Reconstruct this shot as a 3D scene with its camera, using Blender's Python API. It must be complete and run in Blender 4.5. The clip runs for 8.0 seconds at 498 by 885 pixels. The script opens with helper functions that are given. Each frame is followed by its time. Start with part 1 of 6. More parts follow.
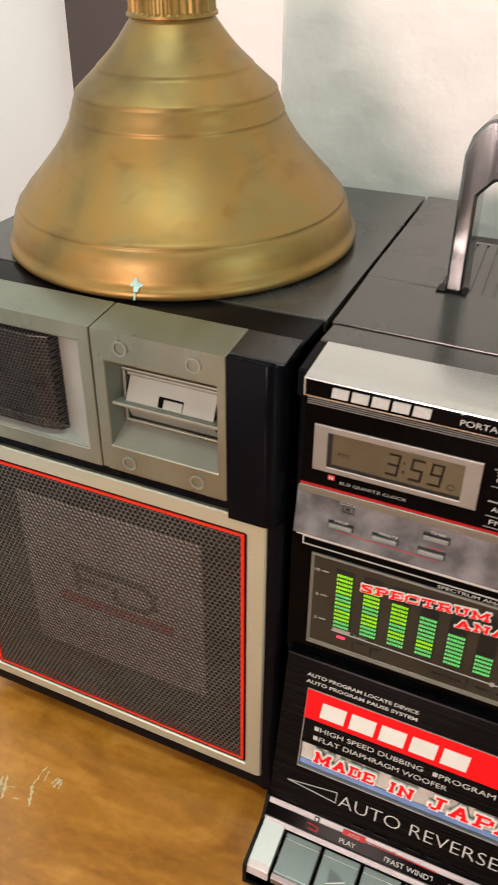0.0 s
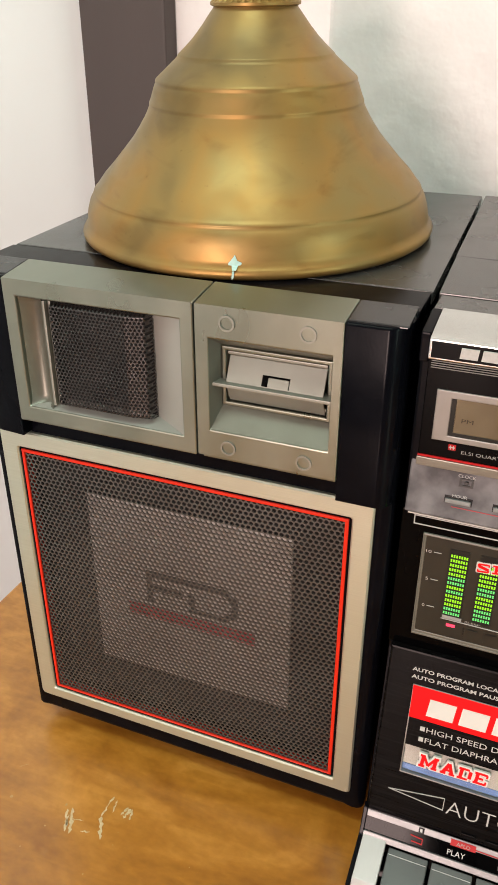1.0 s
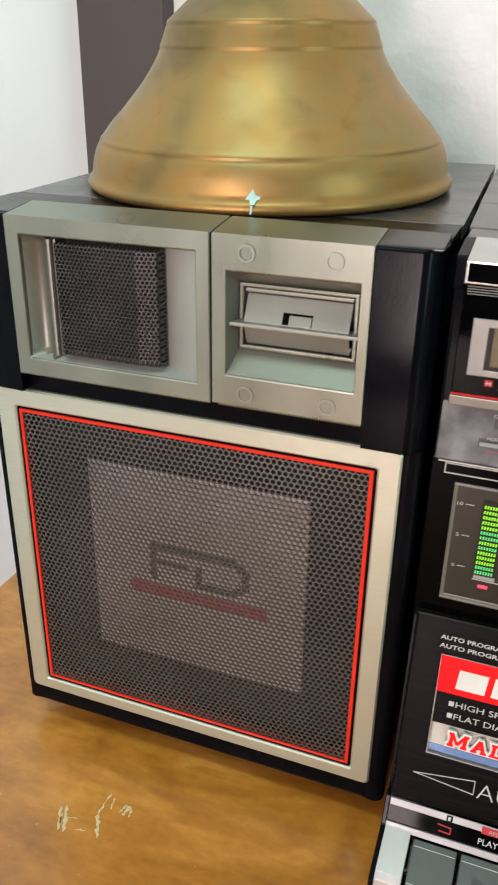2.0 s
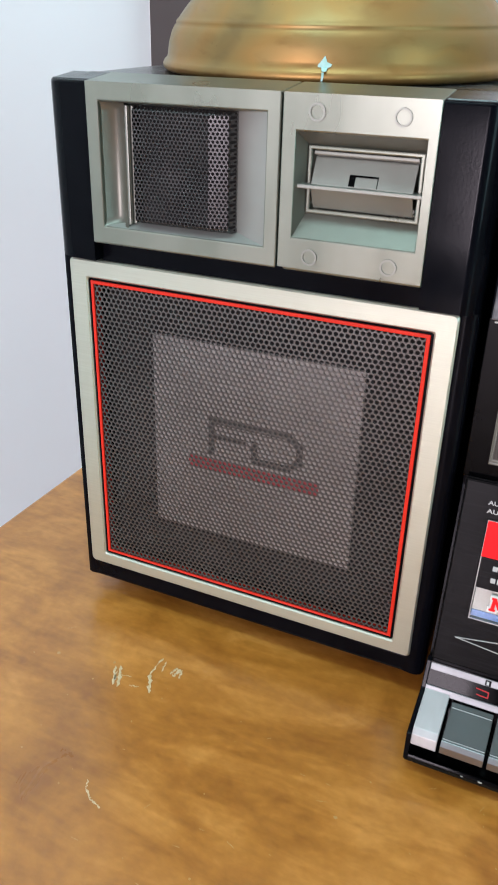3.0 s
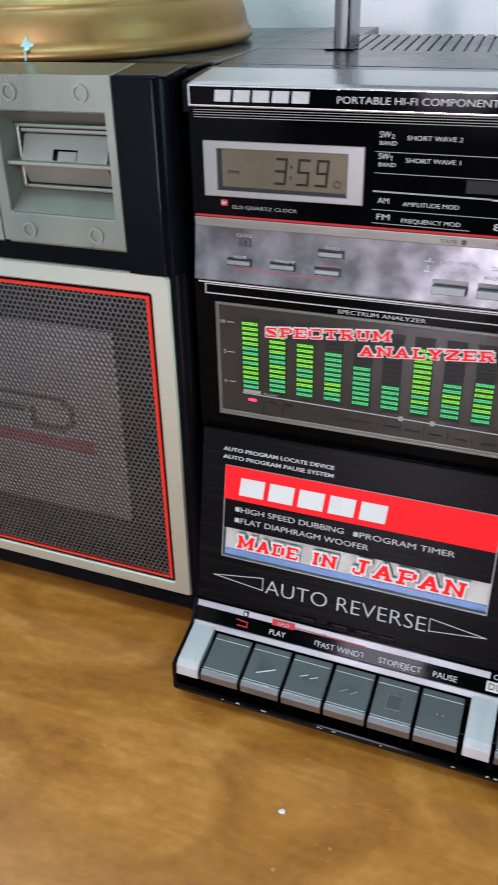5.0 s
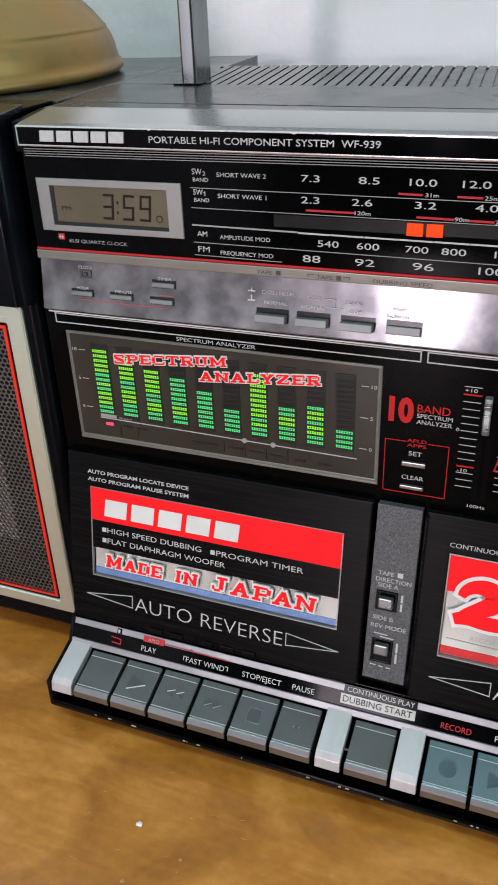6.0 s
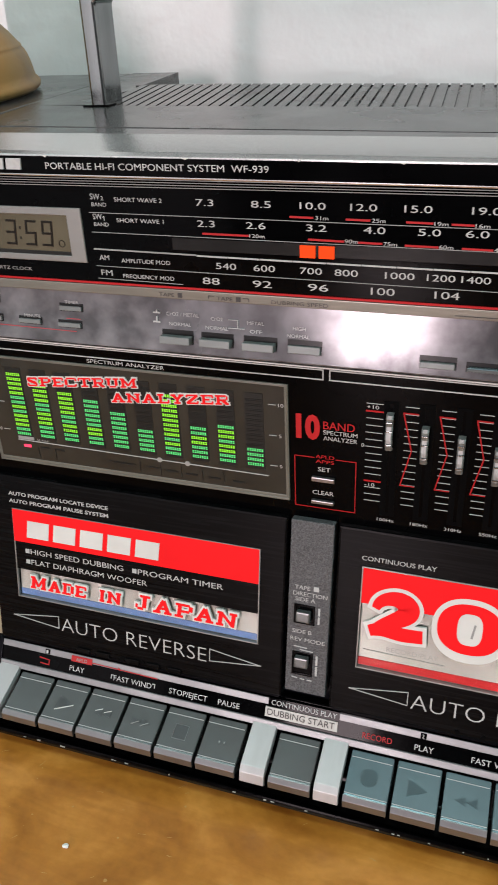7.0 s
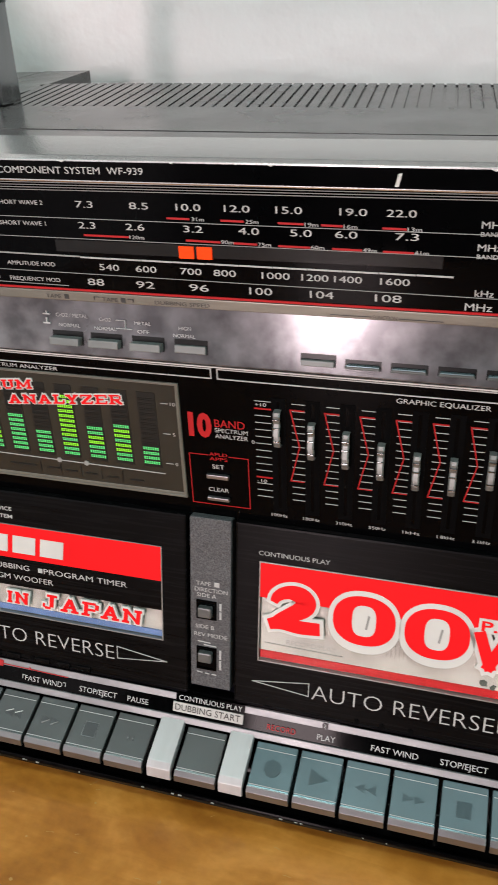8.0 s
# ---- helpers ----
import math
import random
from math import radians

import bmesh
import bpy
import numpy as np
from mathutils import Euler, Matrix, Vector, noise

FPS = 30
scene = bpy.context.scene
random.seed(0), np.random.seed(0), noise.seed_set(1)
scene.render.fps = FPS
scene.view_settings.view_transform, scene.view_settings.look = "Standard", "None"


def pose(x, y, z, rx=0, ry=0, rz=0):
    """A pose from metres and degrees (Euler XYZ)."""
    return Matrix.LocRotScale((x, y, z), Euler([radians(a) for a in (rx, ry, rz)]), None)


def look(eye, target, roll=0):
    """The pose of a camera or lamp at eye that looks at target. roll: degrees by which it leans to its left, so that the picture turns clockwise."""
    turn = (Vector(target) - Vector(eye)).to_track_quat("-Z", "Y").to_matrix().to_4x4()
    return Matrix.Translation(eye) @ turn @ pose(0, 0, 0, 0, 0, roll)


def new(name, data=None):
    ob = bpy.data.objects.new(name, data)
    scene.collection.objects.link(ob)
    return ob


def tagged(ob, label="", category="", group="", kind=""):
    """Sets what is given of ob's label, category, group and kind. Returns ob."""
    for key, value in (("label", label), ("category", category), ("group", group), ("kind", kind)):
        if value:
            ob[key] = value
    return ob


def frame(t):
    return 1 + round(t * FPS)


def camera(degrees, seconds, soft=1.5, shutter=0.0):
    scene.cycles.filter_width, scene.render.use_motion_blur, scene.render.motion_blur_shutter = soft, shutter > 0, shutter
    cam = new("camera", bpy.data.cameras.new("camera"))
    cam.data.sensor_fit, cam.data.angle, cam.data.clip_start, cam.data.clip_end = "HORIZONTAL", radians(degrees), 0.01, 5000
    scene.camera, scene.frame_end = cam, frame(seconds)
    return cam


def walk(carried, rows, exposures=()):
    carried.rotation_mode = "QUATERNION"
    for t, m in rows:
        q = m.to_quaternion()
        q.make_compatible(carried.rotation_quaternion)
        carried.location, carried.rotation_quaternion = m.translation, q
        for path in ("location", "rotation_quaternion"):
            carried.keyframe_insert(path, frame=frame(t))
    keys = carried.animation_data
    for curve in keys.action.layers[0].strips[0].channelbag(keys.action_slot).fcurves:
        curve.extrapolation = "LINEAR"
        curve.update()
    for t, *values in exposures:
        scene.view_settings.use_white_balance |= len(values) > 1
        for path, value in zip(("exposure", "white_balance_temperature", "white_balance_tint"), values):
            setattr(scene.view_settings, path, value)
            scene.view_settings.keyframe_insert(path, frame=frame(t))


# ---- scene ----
cam = camera(34.8, 8.0, 1.6, 0.3)
PATH = [
    (0, (0.0954, -0.2245, 0.3794), (-0.6069, 1.3033, -0.7035), 0.45),
    (0.5, (0.0652, -0.2439, 0.3603), (-0.6118, 1.3377, -0.6594), 0.20),
    (1, (0.0499, -0.2520, 0.3469), (-0.6071, 1.3825, -0.6001), 0.09),
    (1.5, (0.0435, -0.2515, 0.3266), (-0.5854, 1.4284, -0.5578), 0.22),
    (2, (0.0369, -0.2547, 0.3064), (-0.5947, 1.4401, -0.5471), 0.88),
    (2.2, (0.0281, -0.2696, 0.2954), (-0.6139, 1.4302, -0.5404), 1.54),
    (3.3, (0.0598, -0.2865, 0.2713), (-0.6784, 1.3177, -0.6678), 1.06),
    (3.5, (0.0732, -0.2847, 0.2762), (-0.6639, 1.3114, -0.6773), 0.66),
    (4, (0.0990, -0.2800, 0.2819), (-0.6149, 1.3145, -0.6918), -0.16),
    (4.5, (0.1189, -0.2755, 0.2831), (-0.5655, 1.3292, -0.6949), -0.71),
    (5, (0.1416, -0.2687, 0.2809), (-0.5134, 1.3415, -0.7081), -1.32),
    (5.2, (0.1589, -0.2616, 0.2828), (-0.5070, 1.3419, -0.7098), -1.58),
    (6.3, (0.2044, -0.2518, 0.2916), (-0.4367, 1.3770, -0.6759), -2.85),
    (6.5, (0.2069, -0.2506, 0.2932), (-0.4118, 1.3847, -0.6779), -2.89),
    (7, (0.2214, -0.2438, 0.2951), (-0.3728, 1.4011, -0.6752), -2.81),
    (7.5, (0.2320, -0.2418, 0.2968), (-0.3206, 1.4184, -0.6719), -2.56),
    (8, (0.2488, -0.2377, 0.2969), (-0.2689, 1.4233, -0.6896), -2.56),
]
walk(cam, [(t, look(eye, target, roll)) for t, eye, target, roll in PATH],
     exposures=[(0.0, -0.12, 7600, 24), (1.2, -0.05, 7500, 22), (2.2, -0.05, 6500, 17), (3.3, -0.04, 5850, 18), (5.0, -0.19, 5640, 17), (6.3, -0.3, 6200, 19), (8.0, -0.28, 6600, 20)])

# ---- world, lamps ----
world = bpy.data.worlds.new("room_world")
scene.world = world
world.use_nodes = True
world.node_tree.nodes["Background"].inputs["Color"].default_value = (0.55, 0.75, 0.8, 1)
world.node_tree.nodes["Background"].inputs["Strength"].default_value = 0.05


def area_lamp(name, place, target, sx, sy, watts, colour):
    data = bpy.data.lights.new(name, "AREA")
    data.shape, data.size, data.size_y, data.energy, data.color = "RECTANGLE", sx, sy, watts, colour
    ob = new(name, data)
    ob.matrix_world = look(place, target)
    return ob


# added teal fill from overhead, with no fixture behind it
area_lamp("overhead_fill_light", (-0.12, -0.45, 1.68), (-0.12, -0.42, 0.0), 0.9, 0.3, 11.0, (0.64, 1.0, 0.92))
area_lamp("glazed_door_light", (-0.22, -2.56, 0.475), (-0.06, 0.0, 0.3), 0.3, 1.05, 45, (1.0, 0.86, 0.845))
# added cyan fill that brightens the white walls on the left
area_lamp("east_fill_light", (1.96, -0.8, 0.55), (0.0, -0.3, 0.25), 0.8, 1.0, 20, (0.6, 1.0, 0.96))

# ---- materials ----


def material(name, colour, rough=0.5, metal=0.0, colour2=None, scale=40.0, stretch=(1, 1, 1), bump=0.0, bump_scale=None,
             rough2=None, coat=0.0, emit=0.0, detail=6.0, lo=0.35, hi=0.65, gloss=0.5, depth=0.001):
    m = bpy.data.materials.new(name)
    m.use_nodes = True
    nt = m.node_tree
    b = nt.nodes["Principled BSDF"]
    b.inputs["Base Color"].default_value = (*colour, 1)
    b.inputs["Roughness"].default_value = rough
    b.inputs["Metallic"].default_value = metal
    b.inputs["Specular IOR Level"].default_value = gloss
    if coat:
        b.inputs["Coat Weight"].default_value = coat
        b.inputs["Coat Roughness"].default_value = 0.08
    if emit:
        b.inputs["Emission Color"].default_value = (*colour, 1)
        b.inputs["Emission Strength"].default_value = emit
    if colour2 or bump or rough2 is not None:
        co = nt.nodes.new("ShaderNodeTexCoord")
        mp = nt.nodes.new("ShaderNodeMapping")
        mp.inputs["Scale"].default_value = stretch
        nt.links.new(co.outputs["Object"], mp.inputs["Vector"])
        nz = nt.nodes.new("ShaderNodeTexNoise")
        nz.inputs["Scale"].default_value = scale
        nz.inputs["Detail"].default_value = detail
        nt.links.new(mp.outputs["Vector"], nz.inputs["Vector"])
        if colour2:
            rp = nt.nodes.new("ShaderNodeValToRGB")
            rp.color_ramp.elements[0].color, rp.color_ramp.elements[1].color = (*colour, 1), (*colour2, 1)
            rp.color_ramp.elements[0].position, rp.color_ramp.elements[1].position = lo, hi
            nt.links.new(nz.outputs["Fac"], rp.inputs["Fac"])
            nt.links.new(rp.outputs["Color"], b.inputs["Base Color"])
        if rough2 is not None:
            mr = nt.nodes.new("ShaderNodeMapRange")
            mr.inputs["From Min"].default_value, mr.inputs["From Max"].default_value = 0.35, 0.65
            mr.inputs["To Min"].default_value, mr.inputs["To Max"].default_value = rough, rough2
            nt.links.new(nz.outputs["Fac"], mr.inputs["Value"])
            nt.links.new(mr.outputs["Result"], b.inputs["Roughness"])
        if bump:
            n2 = nt.nodes.new("ShaderNodeTexNoise")
            n2.inputs["Scale"].default_value = bump_scale or scale * 8
            n2.inputs["Detail"].default_value = 4
            nt.links.new(mp.outputs["Vector"], n2.inputs["Vector"])
            bp = nt.nodes.new("ShaderNodeBump")
            bp.inputs["Strength"].default_value = bump
            bp.inputs["Distance"].default_value = depth
            nt.links.new(n2.outputs["Fac"], bp.inputs["Height"])
            nt.links.new(bp.outputs["Normal"], b.inputs["Normal"])
    return m


M = {}
M["black"] = material("black_plastic", (0.0022, 0.0025, 0.004), 0.14, colour2=(0.0032, 0.0036, 0.0055), scale=60, rough2=0.2, bump=0.02, bump_scale=900, gloss=0.06)
M["gloss"] = material("glossy_black_panel", (0.001, 0.001, 0.0012), 0.05, colour2=(0.0016, 0.0016, 0.0018), scale=50, rough2=0.1, gloss=0.045)
M["lid"] = material("dark_grey_textured_plastic", (0.034, 0.034, 0.033), 0.2, colour2=(0.042, 0.042, 0.041), scale=45, rough2=0.28, bump=0.03, bump_scale=2500, gloss=0.8)
M["door"] = material("brushed_dark_panel", (0.002, 0.002, 0.0022), 0.22, colour2=(0.0036, 0.0036, 0.004), scale=30, stretch=(1, 1, 30), rough2=0.3, bump=0.03, bump_scale=200, gloss=0.06)
M["deck"] = material("speckled_grey_plastic", (0.035, 0.036, 0.039), 0.5, colour2=(0.11, 0.113, 0.118), scale=1600, bump=0.4, bump_scale=1600)
M["silver"] = material("satin_silver_slider", (0.2, 0.21, 0.2), 0.46, 0.6, colour2=(0.25, 0.26, 0.25), scale=90, stretch=(1, 1, 4), detail=3)
M["bar"] = material("satin_silver_bar", (0.5, 0.51, 0.5), 0.22, 0.85, colour2=(0.54, 0.55, 0.54), scale=20, stretch=(0.3, 4, 1), detail=3)
M["silverv"] = material("brushed_aluminium_edge", (0.53, 0.565, 0.465), 0.4, 0.75, colour2=(0.585, 0.62, 0.52), scale=110, stretch=(0.35, 1, 30), detail=3, lo=0.3, hi=0.7)
M["bezel"] = material("silver_painted_plastic", (0.24, 0.258, 0.21), 0.26, 0.85, colour2=(0.28, 0.298, 0.248), scale=22, stretch=(2, 1, 0.6), detail=3, rough2=0.37)
M["recess"] = material("pale_satin_silver", (0.32, 0.328, 0.3), 0.36, 0.3, colour2=(0.37, 0.378, 0.35), scale=30, detail=3, rough2=0.46)
# darker copy of the satin silver: shade inside the recesses put into its colour
M["throat"] = material("shade_toned_satin_silver", (0.145, 0.145, 0.118), 0.36, 0.5, colour2=(0.18, 0.18, 0.15), scale=40, detail=3, rough2=0.44)
M["blacktop"] = material("black_satin_plastic", (0.006, 0.0065, 0.008), 0.2, colour2=(0.009, 0.0095, 0.011), scale=60, rough2=0.3, gloss=0.7)
M["bezel2"] = material("satin_silver_plastic", (0.25, 0.258, 0.225), 0.36, 0.55, colour2=(0.29, 0.298, 0.262), scale=30, detail=3, rough2=0.46)
M["blockface"] = material("bright_satin_silver", (0.46, 0.44, 0.44), 0.34, 0.3, colour2=(0.52, 0.5, 0.5), scale=40, stretch=(4, 1, 1), detail=3, rough2=0.44)
M["stripline"] = material("dull_silver_strip", (0.19, 0.195, 0.2), 0.42, 0.5, colour2=(0.25, 0.255, 0.26), scale=60, stretch=(1, 1, 4))
M["scoperim"] = material("smoked_window_rim", (0.115, 0.113, 0.095), 0.3, colour2=(0.15, 0.147, 0.122), scale=40)
M["keyface"] = material("grey_key_plastic", (0.1, 0.108, 0.108), 0.22, 0.4, colour2=(0.112, 0.12, 0.12), scale=30, rough2=0.27)
M["keysign"] = material("embossed_key_sign", (0.055, 0.06, 0.062), 0.3)
M["tealsign"] = material("dark_key_sign", (0.05, 0.085, 0.095), 0.3)
M["keyteal"] = material("blue_grey_key_plastic", (0.13, 0.2, 0.22), 0.2, 0.4, colour2=(0.15, 0.22, 0.24), scale=30, rough2=0.25)
M["keylip"] = material("bright_key_edge", (0.25, 0.245, 0.25), 0.26, 0.9, rough2=0.36)
M["pushbutton"] = material("grey_green_button", (0.15, 0.165, 0.16), 0.4, 0.2, colour2=(0.18, 0.195, 0.19), scale=90)
M["darkbutton"] = material("dark_green_button", (0.04, 0.055, 0.052), 0.35, colour2=(0.055, 0.07, 0.066), scale=90)
M["hole"] = material("dark_recess", (0.0012, 0.0012, 0.0014), 0.7, gloss=0.05)
M["chrome"] = material("dark_chrome", (0.2, 0.215, 0.215), 0.12, 1.0, colour2=(0.25, 0.265, 0.265), scale=40, stretch=(6, 6, 0.5), detail=3, rough2=0.18)
M["red"] = material("red_trim", (0.72, 0.028, 0.01), 0.45, colour2=(0.66, 0.024, 0.009), scale=50, gloss=0.25)
M["sticker"] = material("red_sticker", (0.94, 0.01, 0.012), 0.45, colour2=(0.86, 0.009, 0.011), scale=30, gloss=0.12)
M["print"] = material("white_print", (0.43, 0.43, 0.425), 0.5, colour2=(0.49, 0.49, 0.48), scale=700)
M["paper"] = material("white_paper_sticker", (0.66, 0.66, 0.63), 0.45, colour2=(0.6, 0.6, 0.57), scale=60)
M["label"] = material("faded_cassette_label", (0.36, 0.35, 0.32), 0.4, colour2=(0.5, 0.49, 0.45), scale=45, stretch=(1, 1, 0.3))
M["smudge"] = material("dark_green_blot", (0.05, 0.07, 0.06), 0.5, colour2=(0.1, 0.12, 0.1), scale=300)
M["dim"] = material("grey_print", (0.29, 0.29, 0.28), 0.5)
M["dark_print"] = material("dark_print", (0.03, 0.03, 0.03), 0.5)
M["redprint"] = material("red_print", (0.46, 0.009, 0.011), 0.5, gloss=0.3)
# emission added to brighten the pointer, which is no lamp
M["orange"] = material("orange_pointer", (0.9, 0.06, 0.004), 0.5, emit=0.3, gloss=0.1)
M["beige"] = material("champagne_strip", (0.18, 0.172, 0.145), 0.35, 0.5, colour2=(0.215, 0.205, 0.175), scale=50, stretch=(1, 1, 10))
M["lcdframe"] = material("grey_clock_frame", (0.24, 0.236, 0.225), 0.36, 0.5, colour2=(0.27, 0.265, 0.252), scale=60)
M["lcd"] = material("lcd_glass", (0.115, 0.097, 0.064), 0.25, 0.45, colour2=(0.14, 0.12, 0.08), scale=40, gloss=0.12)
M["segment"] = material("lcd_digit", (0.015, 0.012, 0.009), 0.3, gloss=0.12)
M["scope"] = material("smoked_display_panel", (0.019, 0.019, 0.016), 0.2, colour2=(0.03, 0.03, 0.025), scale=24, coat=0.05, gloss=0.4)
M["scopedark"] = material("smoked_dial_window", (0.009, 0.009, 0.009), 0.2, colour2=(0.013, 0.013, 0.013), scale=60, gloss=0.2)
M["unlit"] = material("unlit_cell", (0.012, 0.013, 0.012), 0.35, gloss=0.25)
M["lit"] = material("lit_green_cell", (0.07, 0.62, 0.17), 0.4, emit=0.6)
M["lit2"] = material("lit_yellow_green_cell", (0.2, 0.68, 0.02), 0.4, emit=0.75)
M["led"] = material("red_indicator", (1.0, 0.05, 0.12), 0.4, emit=0.9)
M["mesh"] = material("grey_perforated_steel", (0.098, 0.091, 0.086), 0.4, 0.6, colour2=(0.118, 0.11, 0.103), scale=26, rough2=0.48)
M["mesh2"] = material("dark_perforated_steel", (0.02, 0.0175, 0.017), 0.26, 0.1, colour2=(0.028, 0.025, 0.024), scale=60, rough2=0.36, gloss=0.55)
M["baffle"] = material("black_baffle", (0.012, 0.011, 0.011), 0.6, colour2=(0.018, 0.017, 0.016), scale=30, gloss=0.2)
M["cone"] = material("grey_diaphragm", (0.46, 0.44, 0.42), 0.35, 0.25, colour2=(0.54, 0.52, 0.5), scale=25, rough2=0.45)
M["emblem"] = material("faded_dark_print", (0.06, 0.057, 0.055), 0.5)
M["emblem_red"] = material("faded_red_print", (0.42, 0.05, 0.06), 0.5)
M["cassette"] = material("cassette_shell", (0.3, 0.29, 0.27), 0.35, colour2=(0.36, 0.35, 0.33), scale=40)
M["blue"] = material("blue_stripe", (0.1, 0.19, 0.4), 0.45)
M["rubber"] = material("black_rubber", (0.015, 0.015, 0.015), 0.8)
M["scratch"] = material("raw_wood_scratch", (0.6, 0.42, 0.22), 0.6, colour2=(0.75, 0.58, 0.36), scale=400)
M["nick"] = material("worn_varnish_fleck", (0.52, 0.29, 0.1), 0.6)
M["scuff"] = material("fine_varnish_scuff", (0.5, 0.25, 0.07), 0.5, colour2=(0.56, 0.33, 0.13), scale=300)
M["patina"] = material("verdigris_spot", (0.35, 0.6, 0.55), 0.7, colour2=(0.5, 0.7, 0.66), scale=500)
M["crumb"] = material("white_crumb", (0.8, 0.78, 0.74), 0.7)
M["post"] = material("dark_brown_trim", (0.05, 0.036, 0.034), 0.5, colour2=(0.065, 0.048, 0.045), scale=12, stretch=(1, 1, 0.1), rough2=0.6, bump=0.1, bump_scale=80)
M["wall"] = material("white_plaster", (0.83, 0.795, 0.79), 0.6, colour2=(0.87, 0.835, 0.83), scale=6, bump=1.0, bump_scale=34, depth=0.0026)
M["wall2"] = material("white_paint", (0.84, 0.875, 0.885), 0.6, colour2=(0.87, 0.9, 0.91), scale=4, bump=0.1, bump_scale=60)
M["teal"] = material("teal_bounce_colour", (0.32, 0.6, 0.56), 0.7, colour2=(0.36, 0.64, 0.6), scale=4, bump=0.1, bump_scale=60)
M["ceiling"] = material("white_ceiling_paint", (0.78, 0.78, 0.76), 0.8, colour2=(0.8, 0.8, 0.79), scale=5)
M["floor"] = material("dim_reflection_floor", (0.04, 0.036, 0.033), 0.5, colour2=(0.06, 0.054, 0.05), scale=8)
M["umber"] = material("dim_reflection_grey", (0.1, 0.1, 0.105), 0.6, colour2=(0.13, 0.13, 0.135), scale=5, bump=0.1, bump_scale=60)


def wood_material():
    m = bpy.data.materials.new("varnished_orange_brown_wood")
    m.use_nodes = True
    nt = m.node_tree
    b = nt.nodes["Principled BSDF"]
    co = nt.nodes.new("ShaderNodeTexCoord")
    mp = nt.nodes.new("ShaderNodeMapping")
    mp.inputs["Scale"].default_value = (6.0, 8.0, 6.0)
    mp.inputs["Rotation"].default_value = (0, 0, radians(14))
    nt.links.new(co.outputs["Object"], mp.inputs["Vector"])
    blot = nt.nodes.new("ShaderNodeTexNoise")
    blot.inputs["Scale"].default_value, blot.inputs["Detail"].default_value = 1.9, 6
    blot.inputs["Distortion"].default_value = 2.2
    nt.links.new(mp.outputs["Vector"], blot.inputs["Vector"])
    fine = nt.nodes.new("ShaderNodeTexNoise")
    fine.inputs["Scale"].default_value, fine.inputs["Detail"].default_value = 30, 6
    nt.links.new(mp.outputs["Vector"], fine.inputs["Vector"])
    fm = nt.nodes.new("ShaderNodeMapping")
    fm.inputs["Scale"].default_value = (9.0, 46.0, 20.0)
    fm.inputs["Rotation"].default_value = (0, 0, radians(-12))
    nt.links.new(co.outputs["Object"], fm.inputs["Vector"])
    fibre = nt.nodes.new("ShaderNodeTexNoise")
    fibre.inputs["Scale"].default_value, fibre.inputs["Detail"].default_value, fibre.inputs["Distortion"].default_value = 2.2, 7, 1.4
    nt.links.new(fm.outputs["Vector"], fibre.inputs["Vector"])
    sum_ = nt.nodes.new("ShaderNodeMath")
    sum_.operation = "MULTIPLY_ADD"
    nt.links.new(fibre.outputs["Fac"], sum_.inputs[0])
    sum_.inputs[1].default_value = 0.4
    nt.links.new(blot.outputs["Fac"], sum_.inputs[2])
    mix = nt.nodes.new("ShaderNodeMath")
    mix.operation = "MULTIPLY_ADD"
    nt.links.new(fine.outputs["Fac"], mix.inputs[0])
    mix.inputs[1].default_value = 0.3
    nt.links.new(sum_.outputs[0], mix.inputs[2])
    rp = nt.nodes.new("ShaderNodeValToRGB")
    e = rp.color_ramp.elements
    e[0].position, e[0].color = 0.35, (0.315, 0.105, 0.012, 1)
    e[1].position, e[1].color = 0.65, (0.67, 0.28, 0.052, 1)
    mid = e.new(0.5)
    mid.color = (0.485, 0.183, 0.024, 1)
    level = nt.nodes.new("ShaderNodeMath")
    level.operation = "MULTIPLY"
    level.inputs[1].default_value = 0.588
    nt.links.new(mix.outputs[0], level.inputs[0])
    nt.links.new(level.outputs[0], rp.inputs["Fac"])
    nt.links.new(rp.outputs["Color"], b.inputs["Base Color"])
    mr = nt.nodes.new("ShaderNodeMapRange")
    mr.inputs["To Min"].default_value, mr.inputs["To Max"].default_value = 0.2, 0.46
    nt.links.new(blot.outputs["Fac"], mr.inputs["Value"])
    nt.links.new(mr.outputs["Result"], b.inputs["Roughness"])
    b.inputs["Coat Weight"].default_value = 0.55
    b.inputs["Coat Roughness"].default_value = 0.24
    bp = nt.nodes.new("ShaderNodeBump")
    bp.inputs["Strength"].default_value, bp.inputs["Distance"].default_value = 0.12, 0.001
    nt.links.new(fine.outputs["Fac"], bp.inputs["Height"])
    nt.links.new(bp.outputs["Normal"], b.inputs["Normal"])
    return m


